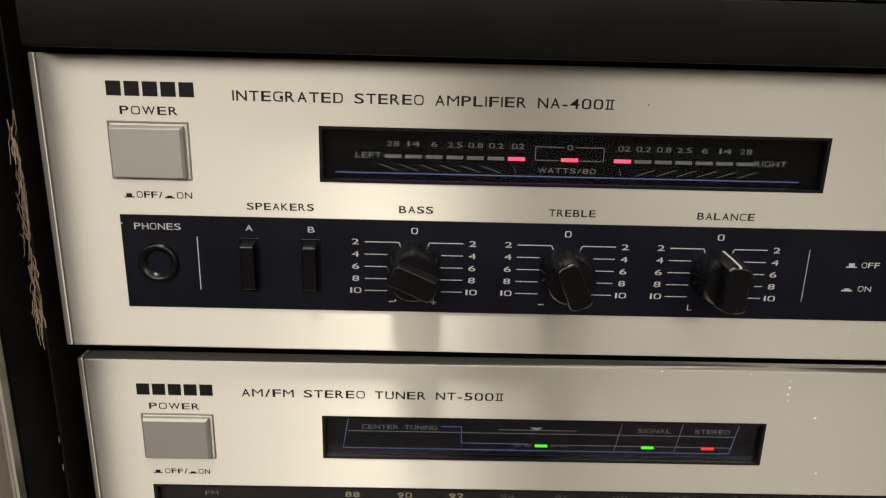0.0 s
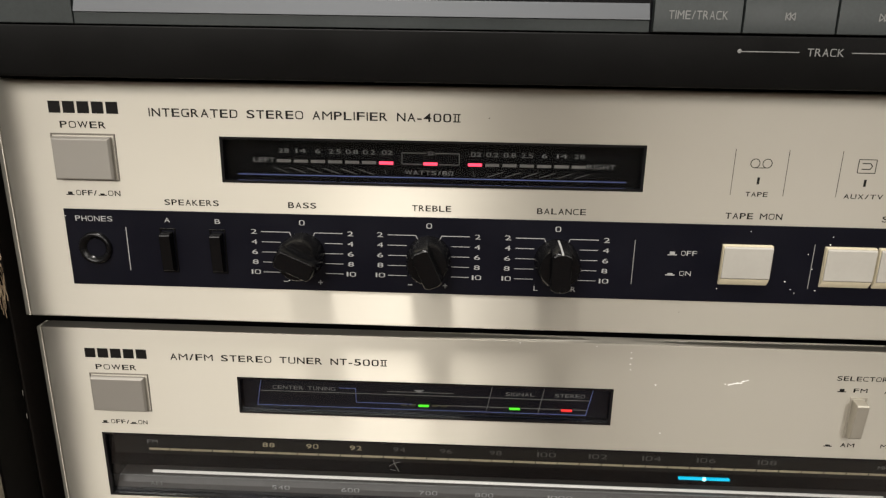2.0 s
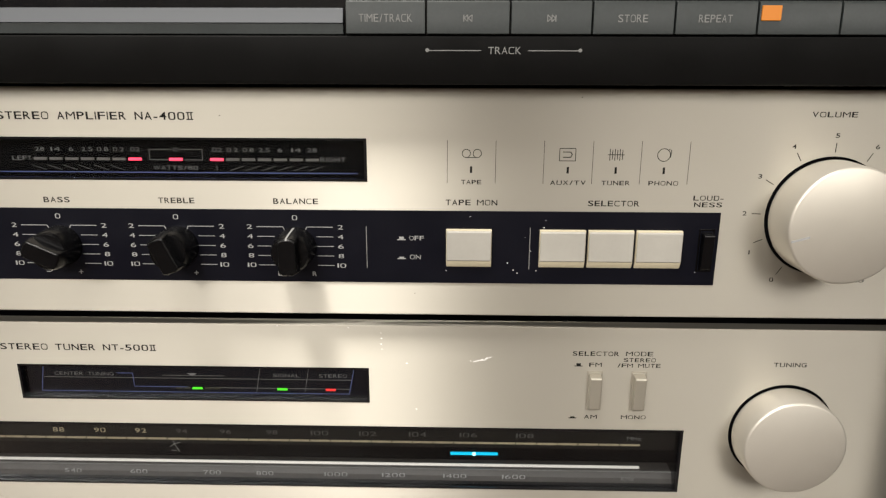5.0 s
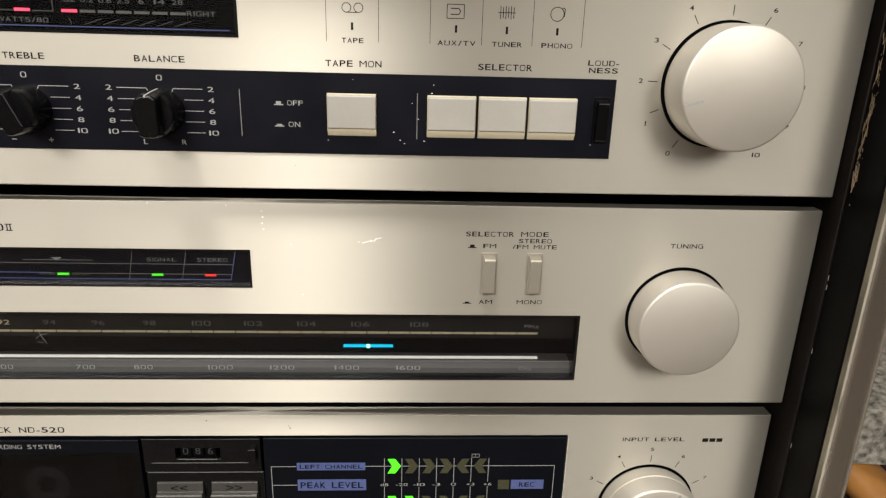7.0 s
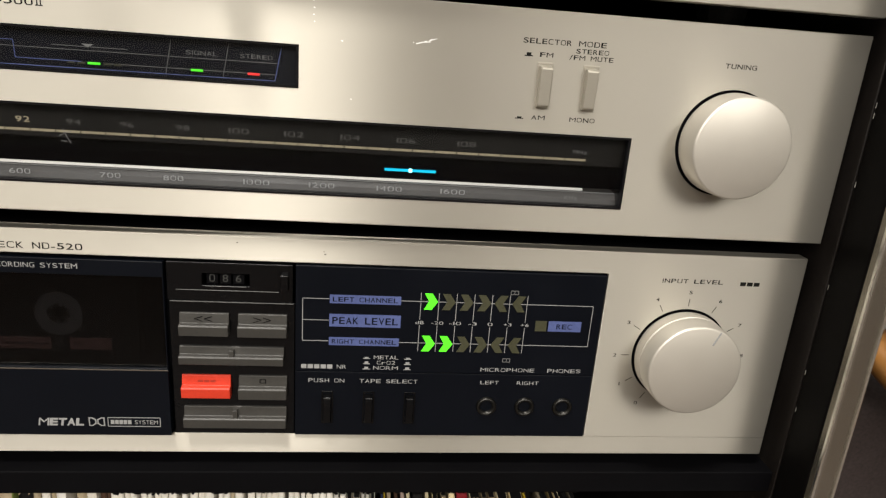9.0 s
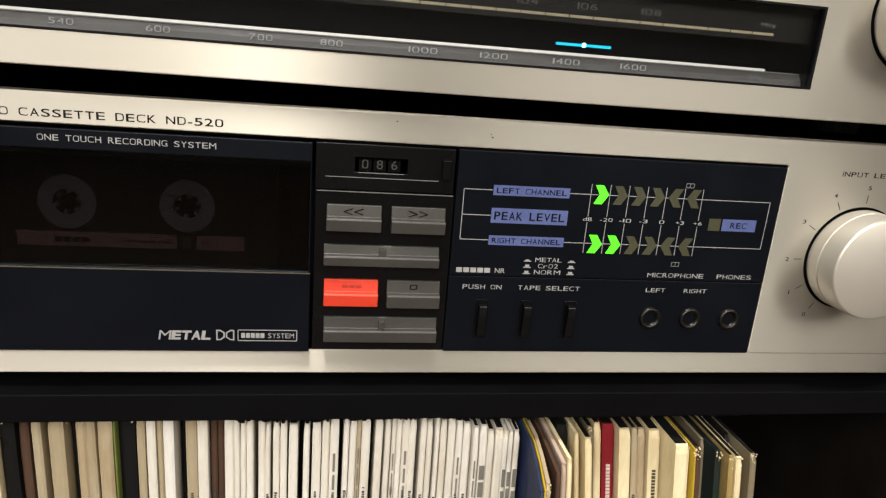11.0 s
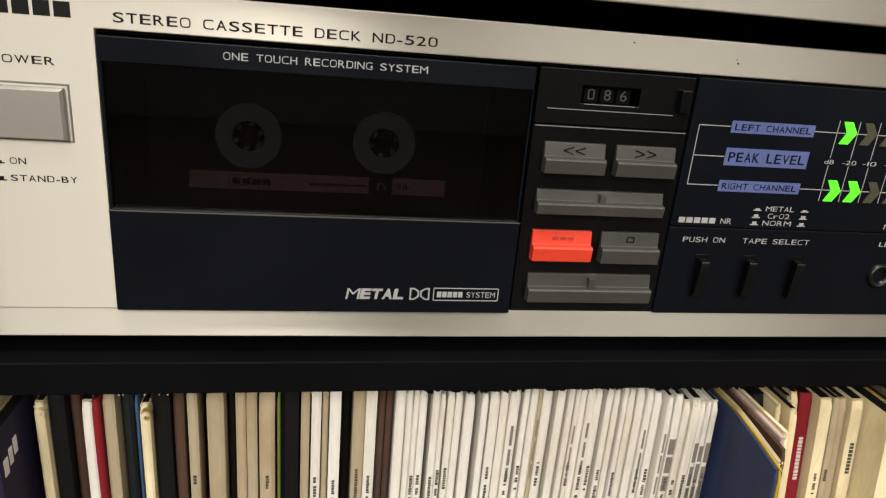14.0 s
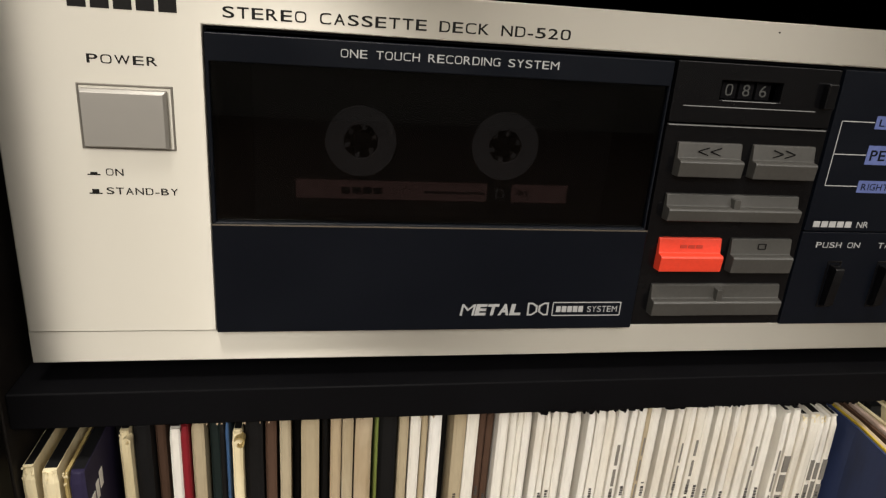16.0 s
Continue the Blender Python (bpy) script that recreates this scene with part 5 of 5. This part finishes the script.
def records():
    rng = random.Random(21)
    # the old mixed sleeves at one end; some recessed black ones paint shaded gaps
    for x0, x1, y, top, col, marks, fray in (
            (-5.4, -2.2, 3, -316.0, "cream", 0, True), (0.4, 4.6, 1, -316.0, "cream", 0, True), (6.4, 7.6, 0, -316.5, "tan", 0, True), (7.9, 12.0, 0, -316.0, "purple", 0, False),
            (12.6, 15.2, 26, -315, "black", 0, False), (16.0, 19.0, 18, -315.6, "cream", 0, True), (19.4, 24.2, 20.5, -312, "black", 0, False), (24.6, 27.6, 25, -311, "brown", 0, False),
            (28.5, 30.0, 29, -312, "black", 0, False), (30.3, 33.7, 18, -315.4, "white", 0, False), (33.9, 36.2, 17, -314.0, "red", 0, False), (36.6, 40.4, 19, -313.0, "grey", 0, False)):
        r = record(x0, x1, y, top, col, rng, marks, fray)
        if col == "cream" and x0 > 10:
            curl(r, x1 - 0.4, top - 1.3, y, 1.3, PAPER["cream"])
        if col == "purple":
            for k, (ya, yb) in enumerate(((3.0, 6.0), (7.0, 9.4), (10.4, 13.0))):
                part("cover_mark", box(x1, x1 + 0.15, ya, yb, -331 + 1.6 * k, -325 + 1.6 * k), PAPER["white"], r, "pale block print on the cover")
    for x0, x1, y, top, col, marks, fray in (
            (41.2, 44.6, 24, -312, "teal", 0, False), (45.0, 46.6, 19, -314, "black", 0, False), (46.8, 48.0, 19, -314, "blue", 0, False), (49.4, 52.4, 15, -315.0, "cream", 0, True),
            (52.9, 58.2, 18, -311, "black", 0, False), (58.8, 62.2, 20, -312.5, "brown", 0, False), (63.2, 66.6, 20, -311.5, "grey", 1, False), (67.0, 69.4, 30, -312, "black", 0, False),
            (70.0, 75.6, 18, -311.5, "grey", 0, False), (76.4, 78.6, 24, -311.8, "black", 0, False), (79.2, 82.6, 20, -311.0, "beige", 0, False), (83.1, 86.6, 19, -311.6, "grey", 0, False)):
        r = record(x0, x1, y, top, col, rng, marks, fray)
        if col == "cream":
            curl(r, (x0 + x1) / 2 + 0.9, top - 1.6, y, 1.9, PAPER["tan"])
    for x0, x1, y, top, col, marks, fray in (
            (87.2, 92.6, 20, -311.0, "beige", 1, False), (93.6, 94.6, 18, -312.0, "green", 0, False), (94.9, 100.8, 21, -311, "black", 0, False), (101.6, 104.6, 20, -311.5, "grey", 0, False),
            (105.2, 108.6, 20, -311.0, "white", 2, False), (109.1, 111.2, 21, -311.5, "grey", 0, False), (111.6, 115.6, 20, -311.5, "white", 2, False), (116.4, 119.4, 30, -311, "black", 0, False),
            (120.0, 124.2, 21, -311.2, "grey", 3, False), (124.6, 128.6, 21, -311.0, "white", 3, False), (129.2, 131.8, 24, -311.4, "brown", 3, False), (132.2, 134.6, 24, -311.4, "brown", 4, False)):
        record(x0, x1, y, top, col, rng, marks, fray)
    # the long run of white sleeves; a recessed black one paints each gap's shade
    x, gaps = 135.2, [146.0, 163.0, 178.0, 193.0, 212.0]
    while x < 257.0:
        w = rng.choice((1.9, 2.3, 2.7, 3.1, 3.6, 2.5))
        if gaps and x > gaps[0]:
            gaps.pop(0)
            record(x + 0.3, x + 1.5, 34, -313, "black", rng)
            x += 1.9
            continue
        top = -311.6 + rng.uniform(-2.8, 0.8)
        if 150 < x < 176:
            top = -315.0 + rng.uniform(-1.2, 0.8)
        if x > 225:
            top = -312.5 - (x - 225) * 0.10 + rng.uniform(-0.8, 0.8)
        y = 20 + rng.uniform(-1.0, 1.8) - max(0, x - 215) * 0.26
        r = record(x, x + w, y, top, "white" if rng.random() < 0.94 else "grey", rng, rng.choice((0, 2, 3, 0, 2)), 234 < x < 250 and rng.random() < 0.7, lean=slope(x))
        if x > 176 and rng.random() < (0.25 if x < 238 else 0.6):
            bm, z, g = bmesh.new(), top - rng.uniform(13, 18), (0.14 if x < 238 else 0.36) * w
            for _ in range(3):
                h = rng.uniform(6.5, 9.0)
                box(x + w / 2 - g, x + w / 2 + g, y - 0.1, y + 0.5, z - h, z, bm)
                z -= h + rng.uniform(1.0, 2.2)
            for v in bm.verts:
                v.co.x += slope(x) * (Z0 + (top + 1.9) / 1000 - v.co.z)
            part("spine_block", bm, SPINE_GREY, r, "faded grey printed block")
        x += w + rng.choice((0.08, 0.2, 0.3, 0.5, 0.2, 0.95))
    # the mixed sleeves at the other end, some pulled further out
    for x0, x1, y, top, col, marks, fray, bend in (
            (259.4, 260.6, -28, -316, "navy", 0, False, 5.2), (260.7, 261.5, -28.5, -315.6, "yellow", 0, False, 5.2), (262.2, 264.2, -24, -316, "beige", 0, True, 4.6), (265.6, 267.4, -18, -316, "brown", 0, False, 2.0),
            (268.8, 270.8, -11, -316, "pink", 0, False, 0.8), (271.4, 273.4, -8, -316, "cream", 0, True, 0.0), (274.6, 279.4, 16, -315, "black", 0, False, 0.0)):
        record(x0, x1, y, top, col, rng, marks, fray, bend, lean=slope(x0))
    for x0, x1, y, top, col, marks, fray in (
            (280.6, 282.6, 10, -316, "cream", 0, True), (284.0, 287.0, 6, -316, "cream", 0, True), (288.2, 291.0, 15, -316, "olive", 2, True), (292.0, 295.2, 17, -315.5, "cream", 0, False),
            (295.8, 301.4, 17, -316, "red", -12, False), (302.2, 307.4, 13, -316, "cream", 2, False), (308.0, 310.8, 13, -316, "grey", 1, False), (311.4, 314.8, 14, -316.5, "beige", 0, False),
            (315.6, 320.8, 12, -316, "cream", -9, False)):
        record(x0, x1, y, top, col, rng, marks, fray, 0.0, col == "red", slope(x0))
    # the black sleeve at x = 348 paints a shaded gap
    for x0, x1, y, top, col, marks, fray in (
            (322.0, 328.2, 0, -316, "cream", 0, True), (328.8, 329.7, -3, -316, "yellow", 0, True), (329.8, 332.4, -2.5, -316, "brown", 0, True), (335.6, 337.4, 4, -316, "olive", 0, False),
            (337.6, 340.4, -5, -316, "teal", 0, True), (341.4, 344.0, -9, -316, "tan", 0, True), (344.1, 346.8, -10, -316, "cream", 0, True), (348.0, 350.4, 6, -315, "black", 0, False),
            (351.8, 354.6, -8, -316, "olive", 1, True)):
        record(x0, x1, y, top, col, rng, marks, fray, lean=slope(x0))


records()


# ---------------------------------------------------------------- seat beside the cabinet
def side_chair():
    c = thing("armchair", "armchair with grey speckled tweed arm, honey wood rail and added dark blocks", "chair", (700, 250, -700))
    bm = bmesh.new()
    bmesh.ops.create_cube(bm, size=1.0)
    bmesh.ops.subdivide_edges(bm, edges=bm.edges[:], cuts=7, use_grid_fill=True)
    for v in bm.verts:
        p = Vector((v.co.x * 0.22, v.co.y * 0.34, v.co.z * 0.038))
        r = 1 - 0.16 * (abs(v.co.x * 2) ** 4 + abs(v.co.y * 2) ** 4) * (abs(v.co.z) * 2)
        p.z = p.z * r + 0.004 * noise.noise(v.co * 5)
        v.co = V(608, 200, -213) + p
    part("arm_cushion", bm, TWEED, c, "grey speckled tweed arm cushion", bevel=8, segments=3)
    prof = [(18 * math.cos(2 * math.pi * k / 16), 13 * math.sin(2 * math.pi * k / 16)) for k in range(16)]
    bm, rings = bmesh.new(), []
    for s in range(13):
        t = s / 12
        cx, cy, cz = 500 + 130 * t, 50 - 50 * t, -228 - 105 * t - 6 * math.sin(t * 3)
        rings.append([bm.verts.new(V(cx + 0.5 * u, cy + 0.85 * u, cz + w)) for u, w in prof])
    for a, b in zip(rings, rings[1:]):
        for i in range(16):
            bm.faces.new([a[i], a[(i + 1) % 16], b[(i + 1) % 16], b[i]])
    bm.faces.new(rings[0]), bm.faces.new(rings[-1])
    bmesh.ops.recalc_face_normals(bm, faces=bm.faces)
    part("arm_rail", bm, HONEY, c, "rounded honey varnished wooden rail", smooth=True)
    # Two dark blocks added to darken the shaded background round the arm.
    part("seat_base", box(520, 900, 60, 460, -560, -282), DARK_BACKING, c, "dark brown block added for the dark below the rail", bevel=12)
    part("backrest", box(505, 900, 380, 500, -560, 160), DARK_BACKING, c, "dark brown block added for the shaded wall behind", bevel=20)
    for x, y in ((545, 90), (870, 90), (545, 440), (870, 440)):
        part("leg", box(x - 16, x + 16, y - 16, y + 16, -700, -559), HONEY, c, bevel=4)
    return c


side_chair()
